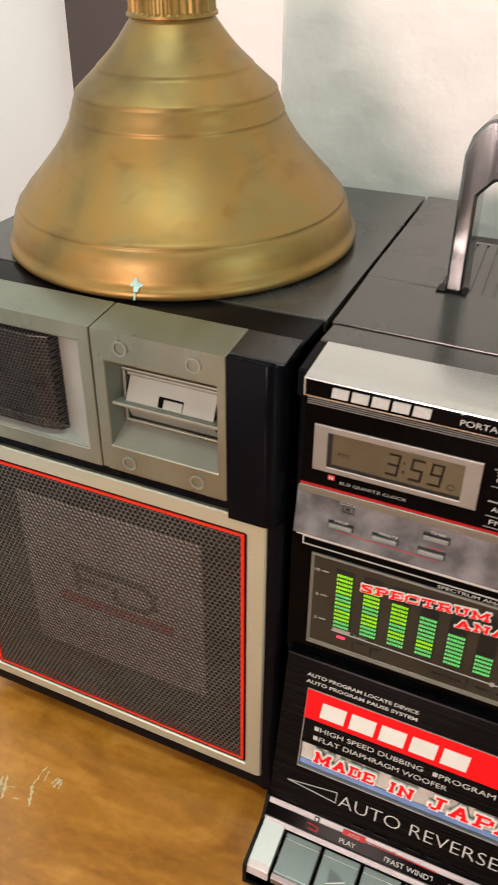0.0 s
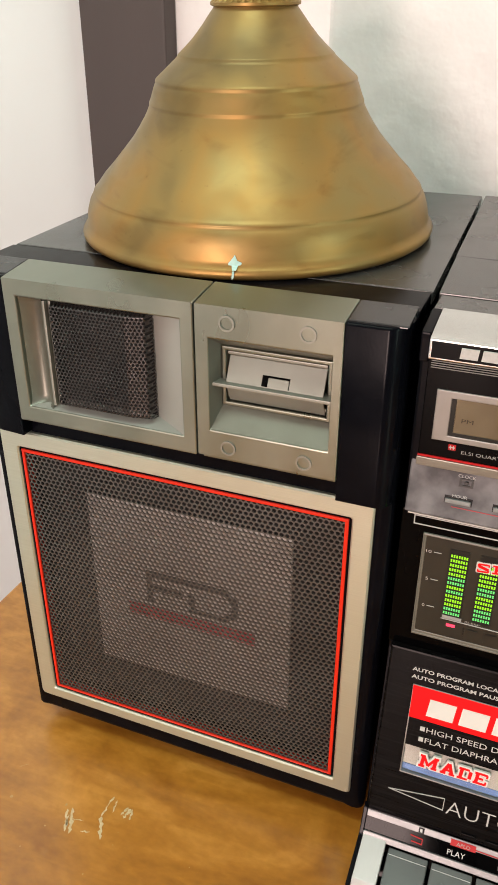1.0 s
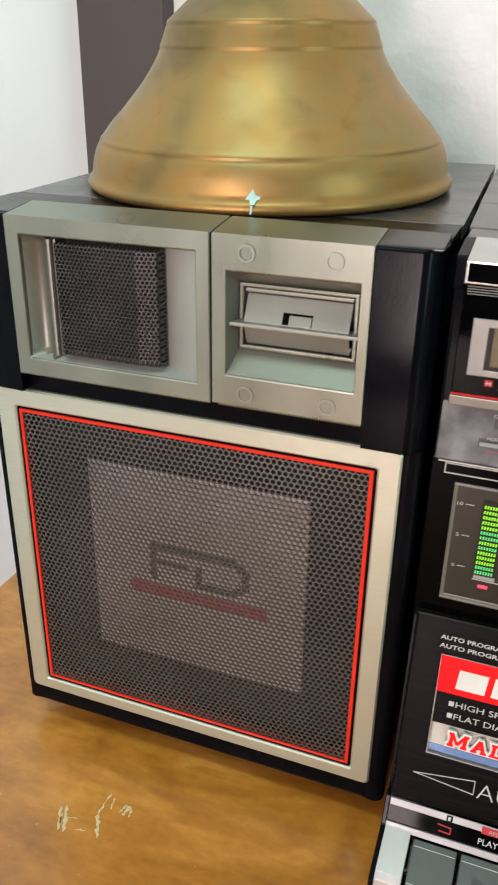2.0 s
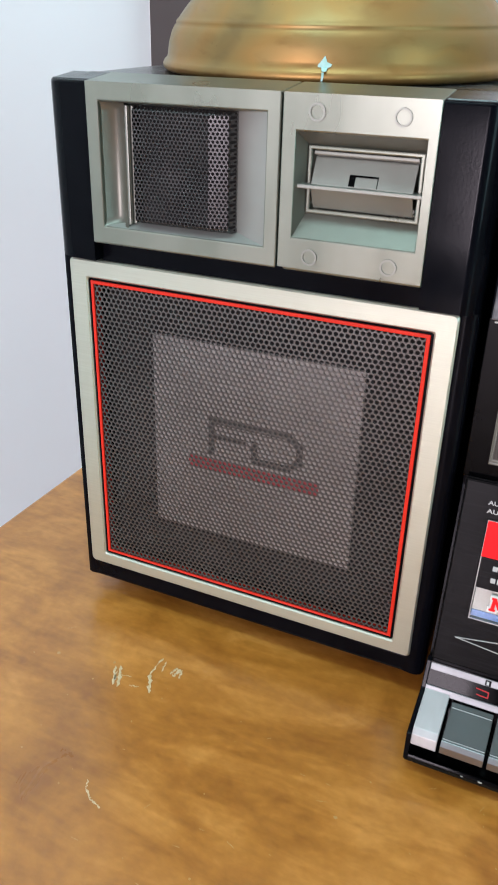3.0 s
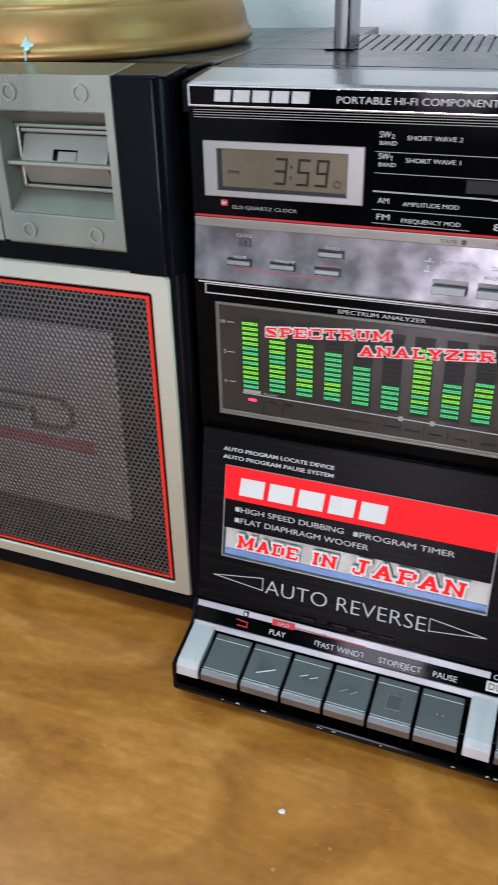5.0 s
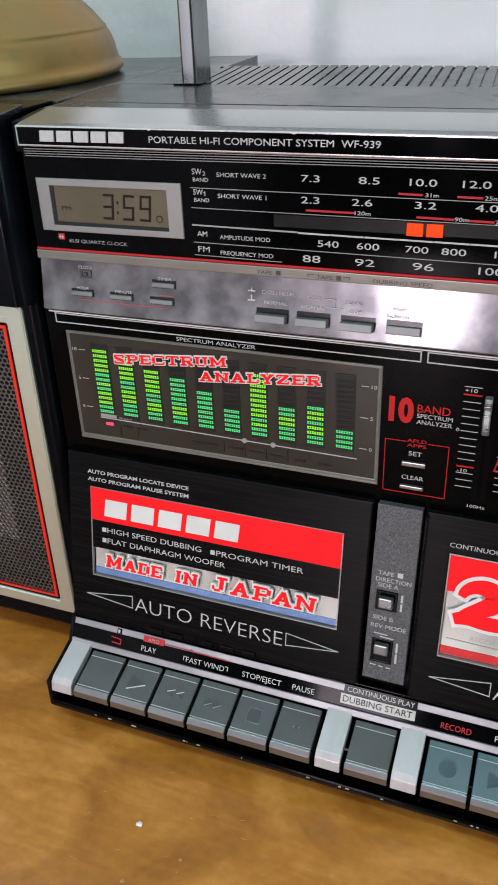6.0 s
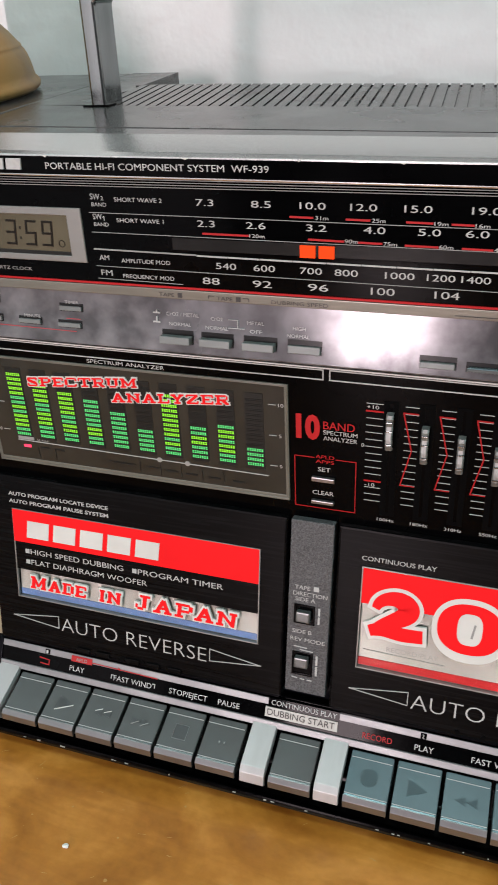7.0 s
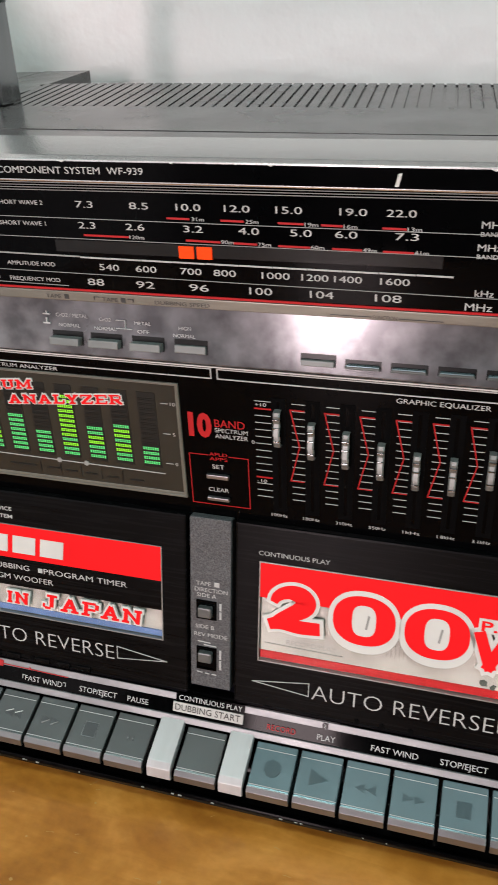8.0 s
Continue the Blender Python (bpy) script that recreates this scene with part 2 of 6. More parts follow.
def brass_material():
    m = bpy.data.materials.new("tarnished_brass")
    m.use_nodes = True
    nt = m.node_tree
    b = nt.nodes["Principled BSDF"]
    co = nt.nodes.new("ShaderNodeTexCoord")

    def field(scale, detail, stretch=(1, 1, 1), twist=0.0):
        mp = nt.nodes.new("ShaderNodeMapping")
        mp.inputs["Scale"].default_value = stretch
        nt.links.new(co.outputs["Object"], mp.inputs["Vector"])
        nz = nt.nodes.new("ShaderNodeTexNoise")
        nz.inputs["Scale"].default_value, nz.inputs["Detail"].default_value, nz.inputs["Distortion"].default_value = scale, detail, twist
        nt.links.new(mp.outputs["Vector"], nz.inputs["Vector"])
        return nz

    def ramp(src, stops):
        rp = nt.nodes.new("ShaderNodeValToRGB")
        e = rp.color_ramp.elements
        e[0].position, e[0].color = stops[0][0], (*stops[0][1], 1)
        e[1].position, e[1].color = stops[-1][0], (*stops[-1][1], 1)
        for p, c in stops[1:-1]:
            e.new(p).color = (*c, 1)
        nt.links.new(src.outputs["Fac"], rp.inputs["Fac"])
        return rp

    def blend(fac, a, c, kind="MIX"):
        mx = nt.nodes.new("ShaderNodeMix")
        mx.data_type, mx.blend_type = "RGBA", kind
        if isinstance(fac, float):
            mx.inputs[0].default_value = fac
        else:
            nt.links.new(fac, mx.inputs[0])
        nt.links.new(a, mx.inputs[6])
        nt.links.new(c, mx.inputs[7])
        return mx.outputs[2]

    big, mid, small = field(15, 3, (1, 1, 1.2), 0.4), field(55, 5, (1, 1, 2.2), 0.6), field(330, 3)
    tone = ramp(big, [(0.33, (0.17, 0.115, 0.043)), (0.44, (0.265, 0.17, 0.056)), (0.53, (0.32, 0.18, 0.05)), (0.65, (0.262, 0.186, 0.068))])
    patch = ramp(mid, [(0.26, (0.8, 0.75, 0.68)), (0.46, (1, 1, 1)), (0.72, (1.04, 1.02, 0.99))])
    dots = ramp(small, [(0.22, (0.6, 0.52, 0.45)), (0.3, (1, 1, 1))])
    col = blend(1.0, tone.outputs["Color"], patch.outputs["Color"], "MULTIPLY")
    col = blend(0.5, col, dots.outputs["Color"], "MULTIPLY")
    nt.links.new(col, b.inputs["Base Color"])
    b.inputs["Metallic"].default_value = 0.6
    mr = nt.nodes.new("ShaderNodeMapRange")
    mr.inputs["From Min"].default_value, mr.inputs["From Max"].default_value = 0.3, 0.7
    mr.inputs["To Min"].default_value, mr.inputs["To Max"].default_value = 0.36, 0.5
    nt.links.new(mid.outputs["Fac"], mr.inputs["Value"])
    nt.links.new(mr.outputs["Result"], b.inputs["Roughness"])
    bp = nt.nodes.new("ShaderNodeBump")
    bp.inputs["Strength"].default_value, bp.inputs["Distance"].default_value = 0.05, 0.001
    nt.links.new(mid.outputs["Fac"], bp.inputs["Height"])
    nt.links.new(bp.outputs["Normal"], b.inputs["Normal"])
    return m


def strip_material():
    """Silver strip with smudges, made rougher and less metallic towards low x to damp the reflection there."""
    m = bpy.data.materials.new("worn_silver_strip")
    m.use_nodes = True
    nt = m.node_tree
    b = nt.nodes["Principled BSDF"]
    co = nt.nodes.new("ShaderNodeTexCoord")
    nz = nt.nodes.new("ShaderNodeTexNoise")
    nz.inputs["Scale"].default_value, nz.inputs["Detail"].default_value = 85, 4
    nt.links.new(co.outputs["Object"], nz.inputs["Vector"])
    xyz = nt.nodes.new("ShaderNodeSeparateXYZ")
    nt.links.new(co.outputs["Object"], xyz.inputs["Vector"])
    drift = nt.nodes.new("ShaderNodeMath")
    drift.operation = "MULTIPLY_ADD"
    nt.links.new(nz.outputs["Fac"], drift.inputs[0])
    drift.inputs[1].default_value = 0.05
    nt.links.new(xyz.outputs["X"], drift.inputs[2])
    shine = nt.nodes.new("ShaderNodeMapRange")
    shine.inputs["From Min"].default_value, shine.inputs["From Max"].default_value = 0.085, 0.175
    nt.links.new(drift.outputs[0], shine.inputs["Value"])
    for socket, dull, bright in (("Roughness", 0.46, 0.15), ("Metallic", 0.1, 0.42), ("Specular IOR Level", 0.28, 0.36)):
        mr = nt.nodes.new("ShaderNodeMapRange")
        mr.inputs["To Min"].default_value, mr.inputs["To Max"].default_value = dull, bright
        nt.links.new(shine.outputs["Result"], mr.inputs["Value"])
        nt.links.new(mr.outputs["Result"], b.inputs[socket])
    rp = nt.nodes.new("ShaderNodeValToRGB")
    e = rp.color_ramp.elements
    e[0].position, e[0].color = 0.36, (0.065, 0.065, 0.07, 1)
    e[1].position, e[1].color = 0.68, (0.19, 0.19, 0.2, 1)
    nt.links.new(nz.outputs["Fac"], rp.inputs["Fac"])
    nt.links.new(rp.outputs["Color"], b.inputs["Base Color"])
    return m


def glass_material():
    m = bpy.data.materials.new("clear_window_plastic")
    m.use_nodes = True
    b = m.node_tree.nodes["Principled BSDF"]
    b.inputs["Base Color"].default_value = (0.8, 0.8, 0.78, 1)
    b.inputs["Transmission Weight"].default_value = 1.0
    b.inputs["Roughness"].default_value = 0.04
    b.inputs["IOR"].default_value = 1.2
    return m


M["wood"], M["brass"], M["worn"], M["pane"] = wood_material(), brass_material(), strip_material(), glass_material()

# ---- mesh helpers ----


def finish(name, bm, mat):
    bmesh.ops.recalc_face_normals(bm, faces=bm.faces[:])
    me = bpy.data.meshes.new(name)
    bm.to_mesh(me)
    bm.free()
    for mt in (mat if isinstance(mat, (list, tuple)) else [mat]):
        me.materials.append(mt)
    return me


def part(name, bm, mat, parent, label=""):
    """One mesh object under a thing or a part; everything is modelled in room coordinates."""
    me = bm if isinstance(bm, bpy.types.Mesh) else finish(name, bm, mat)
    ob = new(name, me)
    ob.parent = parent
    if parent.type == "EMPTY":
        ob.matrix_parent_inverse = Matrix.Translation(parent.location).inverted()
    if label:
        tagged(ob, label)
    return ob


def thing(name, place, label, category, **more):
    ob = new(name)
    ob.empty_display_size = 0.02
    ob.location = place
    return tagged(ob, label, category, **more)


def structure(name, bm, mat, label, category):
    return tagged(new(name, finish(name, bm, mat)), label, category, kind="structure")


def flat(y):
    """Maps (x, z, proud) on an upright front plane to the room."""
    return lambda x, z, d: Vector((x, y - d, z))


def slope(y0, z0, k):
    """The same on a plane that passes through (y0, z0) and comes forward by k for each metre downwards."""
    n = Vector((0, -1, k)).normalized()
    return lambda x, z, d: Vector((x, y0 - (z0 - z) * k, z)) + n * d


def add_box(bm, f, x0, x1, z0, z1, d0, d1, bevel=0.0, segments=2):
    vs = [bm.verts.new(f(x, z, d)) for d in (d0, d1) for z in (z0, z1) for x in (x0, x1)]
    fs = [bm.faces.new([vs[i] for i in q]) for q in ((0, 1, 3, 2), (4, 6, 7, 5), (0, 4, 5, 1), (2, 3, 7, 6), (0, 2, 6, 4), (1, 5, 7, 3))]
    if bevel:
        edges = list({e for fc in fs for e in fc.edges})
        bmesh.ops.recalc_face_normals(bm, faces=fs)
        bmesh.ops.bevel(bm, geom=edges, offset=bevel, segments=segments, profile=0.6, affect="EDGES", clamp_overlap=True)


def boxed(f, x0, x1, z0, z1, d0, d1, bevel=0.0, segments=2):
    bm = bmesh.new()
    add_box(bm, f, x0, x1, z0, z1, d0, d1, bevel, segments)
    return bm


def room_box(x0, x1, y0, y1, z0, z1, bevel=0.0, segments=2):
    return boxed(flat(0), x0, x1, z0, z1, -y1, -y0, bevel, segments)


def ring(f, x0, x1, z0, z1, ix0, ix1, iz0, iz1, d0, d1, bevel=0.0):
    """A rectangular frame with an opening."""
    bm = bmesh.new()
    outer, inner = ((x0, z0), (x1, z0), (x1, z1), (x0, z1)), ((ix0, iz0), (ix1, iz0), (ix1, iz1), (ix0, iz1))
    v = [[bm.verts.new(f(x, z, d)) for x, z in loop] for d in (d0, d1) for loop in (outer, inner)]
    for i in range(4):
        j = (i + 1) % 4
        bm.faces.new((v[2][i], v[2][j], v[3][j], v[3][i]))
        bm.faces.new((v[0][j], v[0][i], v[1][i], v[1][j]))
        bm.faces.new((v[0][i], v[0][j], v[2][j], v[2][i]))
        bm.faces.new((v[1][j], v[1][i], v[3][i], v[3][j]))
    if bevel:
        es = [e for e in bm.edges if {vv in v[2] or vv in v[3] for vv in e.verts} == {True}
              and (all(vv in v[2] for vv in e.verts) or all(vv in v[3] for vv in e.verts))]
        bmesh.ops.recalc_face_normals(bm, faces=bm.faces[:])
        bmesh.ops.bevel(bm, geom=es, offset=bevel, segments=2, profile=0.6, affect="EDGES", clamp_overlap=True)
    return bm


def extrude_profile(points, x0, x1, bevel=0.0, segments=2):
    """A closed (y, z) outline drawn out along x."""
    bm = bmesh.new()
    a = [bm.verts.new((x0, y, z)) for y, z in points]
    b = [bm.verts.new((x1, y, z)) for y, z in points]
    n = len(points)
    bm.faces.new(a)
    bm.faces.new(b[::-1])
    for i in range(n):
        bm.faces.new((a[i], b[i], b[(i + 1) % n], a[(i + 1) % n]))
    if bevel:
        bmesh.ops.recalc_face_normals(bm, faces=bm.faces[:])
        bmesh.ops.bevel(bm, geom=bm.edges[:], offset=bevel, segments=segments, profile=0.6, affect="EDGES", clamp_overlap=True)
    return bm


def polygon(f, points, d0, d1):
    """A flat (x, z) outline with thickness on a front plane."""
    bm = bmesh.new()
    a = [bm.verts.new(f(x, z, d0)) for x, z in points]
    b = [bm.verts.new(f(x, z, d1)) for x, z in points]
    n = len(points)
    bm.faces.new(a)
    bm.faces.new(b[::-1])
    for i in range(n):
        bm.faces.new((a[i], b[i], b[(i + 1) % n], a[(i + 1) % n]))
    return bm


def lines(f, segs, width, d0=0.0, d1=0.00025):
    """Printed strokes from (x, z) to (x, z)."""
    bm = bmesh.new()
    for i_seg, ((ax, az), (bx, bz)) in enumerate(segs):
        t = Vector((bx - ax, bz - az)).normalized() * width / 2
        q = [(ax - t.x - t.y, az - t.y + t.x), (ax - t.x + t.y, az - t.y - t.x), (bx + t.x + t.y, bz + t.y - t.x), (bx + t.x - t.y, bz + t.y + t.x)]
        rise = 0.000015 * (i_seg % 9)
        a = [bm.verts.new(f(x, z, d0)) for x, z in q]
        b = [bm.verts.new(f(x, z, d1 + rise)) for x, z in q]
        bm.faces.new(a)
        bm.faces.new(b[::-1])
        for i in range(4):
            bm.faces.new((a[i], b[i], b[(i + 1) % 4], a[(i + 1) % 4]))
    return bm


def rounded(x0, x1, z0, z1, r, n=5):
    pts = []
    for cx, cz, a0 in ((x1 - r, z0 + r, -90), (x1 - r, z1 - r, 0), (x0 + r, z1 - r, 90), (x0 + r, z0 + r, 180)):
        for k in range(n + 1):
            a = radians(a0 + 90 * k / n)
            pts.append((cx + r * math.cos(a), cz + r * math.sin(a)))
    return pts


def soft_ring(f, outer, inner, d0, d1, edge=0.0004):
    """A frame between two outlines with equal numbers of points, its front edges softened."""
    bm = bmesh.new()
    n = len(outer)
    rows = [[bm.verts.new(f(x, z, d0)) for x, z in outer]]
    cx, cz = sum(p[0] for p in outer) / n, sum(p[1] for p in outer) / n

    def shift(loop, s):
        hx, hz = max(abs(p[0] - cx) for p in loop), max(abs(p[1] - cz) for p in loop)
        return [(cx + (x - cx) * (1 + s / hx), cz + (z - cz) * (1 + s / hz)) for x, z in loop]

    for loop, d in ((outer, d1 - edge), (shift(outer, -edge), d1), (shift(inner, edge), d1), (inner, d1 - edge), (inner, d0)):
        rows.append([bm.verts.new(f(x, z, d)) for x, z in loop])
    for a, b in zip(rows, rows[1:] + rows[:1]):
        for k in range(n):
            bm.faces.new((a[k], a[(k + 1) % n], b[(k + 1) % n], b[k]))
    return bm


def upright(points, z0, z1):
    """A closed (x, y) outline drawn out upwards."""
    bm = bmesh.new()
    a = [bm.verts.new((x, y, z0)) for x, y in points]
    b = [bm.verts.new((x, y, z1)) for x, y in points]
    n = len(points)
    bm.faces.new(a)
    bm.faces.new(b[::-1])
    for i in range(n):
        bm.faces.new((a[i], b[i], b[(i + 1) % n], a[(i + 1) % n]))
    return bm


def disc(f, x, z, r, d0, d1, n=24, hole=0.0):
    bm = bmesh.new()
    cs = [(math.cos(2 * math.pi * i / n), math.sin(2 * math.pi * i / n)) for i in range(n)]
    lo = [bm.verts.new(f(x + r * c, z + r * s, d0)) for c, s in cs]
    hi = [bm.verts.new(f(x + r * c, z + r * s, d1)) for c, s in cs]
    if hole:
        il = [bm.verts.new(f(x + hole * c, z + hole * s, d0)) for c, s in cs]
        ih = [bm.verts.new(f(x + hole * c, z + hole * s, d1)) for c, s in cs]
    for i in range(n):
        j = (i + 1) % n
        bm.faces.new((lo[i], lo[j], hi[j], hi[i]))
        if hole:
            bm.faces.new((hi[i], hi[j], ih[j], ih[i]))
            bm.faces.new((il[j], il[i], ih[i], ih[j]))
    if not hole:
        bm.faces.new(hi)
        bm.faces.new(lo[::-1])
    return bm


GLYPHS = {}


def glyphs(body, bold):
    """Outlines of a line of lettering, one unit high at the capitals: points and faces."""
    if (body, bold) not in GLYPHS:
        cu = bpy.data.curves.new("lettering", "FONT")
        cu.body, cu.resolution_u, cu.offset = body, 3, bold
        ob = new("lettering", cu)
        me = bpy.data.meshes.new_from_object(ob)
        pts = np.array([v.co[:2] for v in me.vertices]).reshape(-1, 2)
        GLYPHS[(body, bold)] = (pts, [tuple(p.vertices) for p in me.polygons])
        bpy.data.objects.remove(ob)
        bpy.data.curves.remove(cu)
        bpy.data.meshes.remove(me)
    return GLYPHS[(body, bold)]


CAP = glyphs("H", 0.0)[0][:, 1].max()


def lettering(body, f, x, z, h, width, mat, parent, d=0.0002, bold=0.0, lean=0.0, name="lettering", label=""):
    """A line of text with its left foot at (x, z), capitals h high, as wide as given."""
    pts, faces = glyphs(body, bold)
    lo, hi = pts[:, 0].min(), pts[:, 0].max()
    sz = h / CAP
    sx = width / (hi - lo) if width else sz
    me = bpy.data.meshes.new(name)
    me.from_pydata([f(x + (px - lo) * sx + lean * pz * sz, z + pz * sz, d) for px, pz in pts], [], faces)
    me.materials.append(mat)
    return part(name, me, mat, parent, label)

# ---- the room ----
FLOOR, TOP, WEST, EAST, NORTH, SOUTH = -0.75, 1.75, -0.815, 2.0, 0.43, -2.6
# floor out of view, darkened to take its reflection off the black fronts
structure("floor", room_box(WEST - 0.1, EAST + 0.1, SOUTH - 0.1, NORTH + 0.1, FLOOR - 0.1, FLOOR), M["floor"], "unseen plain floor, dark to keep reflections dim", "floor")
structure("ceiling", room_box(WEST - 0.1, EAST + 0.1, SOUTH - 0.1, NORTH + 0.1, TOP, TOP + 0.1), M["ceiling"], "plain white painted ceiling of the room", "ceiling")
structure("wall_north", room_box(-0.098, EAST, 0.235, NORTH + 0.1, FLOOR, TOP, 0.003), M["wall"], "white plastered wall with a rough hand-trowelled finish", "wall")
structure("wall_recess", room_box(-0.385, -0.098, NORTH, NORTH + 0.1, FLOOR, TOP), M["wall"], "white plastered wall set back beside the corner", "wall")
structure("wall_west", room_box(WEST - 0.1, WEST, SOUTH, 0.0, FLOOR, TOP), M["wall2"], "smooth white painted side wall of the room", "wall")
structure("wall_slanted", upright([(-0.385, NORTH), (-0.385, NORTH + 0.1), (WEST - 0.1, NORTH + 0.1), (WEST - 0.1, 0.0), (WEST, 0.0)], FLOOR, TOP), M["wall2"], "smooth white painted slanting wall beside the table", "wall")
# out of view; teal is chosen so its bounce tints the shadows
structure("wall_east", room_box(EAST, EAST + 0.1, SOUTH, NORTH + 0.1, FLOOR, TOP), M["teal"], "unseen wall, pale teal to tint the bounced light", "wall")
# out of view; dark grey is chosen so metal and gloss reflect little
structure("wall_south", room_box(WEST, EAST, SOUTH - 0.1, SOUTH, FLOOR, TOP), M["umber"], "unseen wall, dark grey to keep reflections dim", "wall")
structure("window_1", ring(flat(SOUTH), -0.41, -0.03, -0.1, 1.05, -0.371, -0.069, -0.051, 1.001, 0.0, 0.04, 0.003), M["ceiling"], "white frame of a tall glazed opening in the wall", "window")
# plain white box out of view, added to back the east fill
structure("fill_light_backing", room_box(EAST - 0.025, EAST, -1.25, -0.35, 0.0, 1.1, 0.004), M["ceiling"], "white box added behind the fill light on the unseen side wall", "window")
structure("trim", room_box(-0.372, -0.291, NORTH - 0.022, NORTH, FLOOR, TOP, 0.002), M["post"], "dark brown upright trim board on the wall", "trim")

# ---- the table ----
table = thing("table", (0.3, -0.1, FLOOR), "old varnished orange-brown wooden table with scratches", "table")
tabletop = part("tabletop", room_box(-0.262, 0.95, -0.75, 0.232, -0.03, 0.0, 0.002), M["wood"], table, "scratched orange-brown varnished top")
for lx in (-0.2, 0.85):
    for ly in (-0.68, 0.15):
        part("leg", room_box(lx, lx + 0.05, ly, ly + 0.05, FLOOR, -0.03, 0.003), M["wood"], table)
part("apron", room_box(-0.2, 0.9, -0.665, -0.645, -0.11, -0.03, 0.001), M["wood"], table)
part("apron", room_box(-0.2, 0.9, 0.165, 0.185, -0.11, -0.03, 0.001), M["wood"], table)


rng = random.Random(4)


def scratch(points, width):
    """A ragged light scrape through the varnish."""
    bm = bmesh.new()
    row = []
    n = len(points)
    for i, (x, y) in enumerate(points):
        a, b = points[max(i - 1, 0)], points[min(i + 1, n - 1)]
        t = Vector((b[0] - a[0], b[1] - a[1])).normalized()
        w = width * (0.25 + rng.random()) * (0.4 if i in (0, n - 1) else 1) / 2
        row.append((bm.verts.new((x - t.y * w, y + t.x * w, 0.00012)), bm.verts.new((x + t.y * w, y - t.x * w, 0.00012))))
    for i in range(n - 1):
        bm.faces.new((row[i][0], row[i][1], row[i + 1][1], row[i + 1][0]))
    return bm


def wavy(x0, y0, x1, y1, n=9, amp=0.0004):
    return [(x0 + (x1 - x0) * i / n + rng.uniform(-amp, amp), y0 + (y1 - y0) * i / n + rng.uniform(-amp, amp)) for i in range(n + 1)]


for x0, y0, x1, y1, w in ((-0.125, -0.054, -0.131, -0.043, 0.0009), (-0.1228, -0.0542, -0.1283, -0.042, 0.0013), (-0.1255, -0.052, -0.1285, -0.046, 0.0005),
                          (-0.107, -0.0515, -0.1128, -0.0405, 0.0012), (-0.1128, -0.0405, -0.113, -0.0285, 0.0006), (-0.109, -0.037, -0.1105, -0.03, 0.0005),
                          (-0.1048, -0.0362, -0.1032, -0.0315, 0.0009), (-0.1025, -0.0372, -0.1015, -0.0318, 0.0013), (-0.0992, -0.0372, -0.1005, -0.0318, 0.0008),
                          (-0.1185, -0.0512, -0.1138, -0.0503, 0.0004), (-0.129, -0.048, -0.12, -0.046, 0.0003),
                          (-0.1045, -0.1045, -0.1025, -0.1085, 0.0006), (-0.1025, -0.1085, -0.098, -0.1115, 0.0007), (-0.098, -0.1115, -0.0925, -0.1135, 0.0006),
                          (0.086, -0.0315, 0.089, -0.028, 0.0004)):
    part("scratch", scratch(wavy(x0, y0, x1, y1), w * 1.5), M["scratch"], tabletop)
speck = random.Random(9)
for _ in range(110):
    sx, sy, r = speck.uniform(-0.24, 0.26), speck.uniform(-0.2, -0.04), speck.choice((0.0002, 0.0003, 0.0004, 0.0005, 0.0008)) * speck.uniform(0.8, 1.2)
    bm = bmesh.new()
    bm.faces.new([bm.verts.new((sx + r * speck.uniform(0.6, 1.4) * math.cos(k * 1.05), sy + r * speck.uniform(0.6, 1.4) * math.sin(k * 1.05), 0.0001)) for k in range(6)])
    part("nick", bm, M["nick"], tabletop)

for _ in range(70):
    sx, sy, ang, ln = speck.uniform(-0.25, 0.2), speck.uniform(-0.17, -0.03), speck.gauss(0.25, 0.35), speck.uniform(0.001, 0.005)
    part("scuff", scratch(wavy(sx, sy, sx + ln * math.cos(ang), sy + ln * math.sin(ang), 6, 0.00012), 0.00028), M["scuff"], tabletop)


def crumb():
    bm = bmesh.new()
    bmesh.ops.create_icosphere(bm, subdivisions=2, radius=1.0)
    for v in bm.verts:
        v.co *= 0.8 + 0.4 * noise.noise(v.co * 1.7)
        v.co = Vector((v.co.x * 0.0019, v.co.y * 0.0012, 0.0007 + v.co.z * 0.0009))
    low = min(v.co.z for v in bm.verts)
    for v in bm.verts:
        v.co.z -= low
    ob = new("crumb", finish("crumb", bm, M["crumb"]))
    ob.matrix_world = pose(0.0755, -0.0805, 0.0, 0, 0, 15)
    return tagged(ob, "tiny white crumb lying on the wooden table", "crumb")


crumb()

# ---- the loudspeaker ----
SL, SR, RISE = -0.1772, 0.0068, 0.033
F0 = flat(0.0)


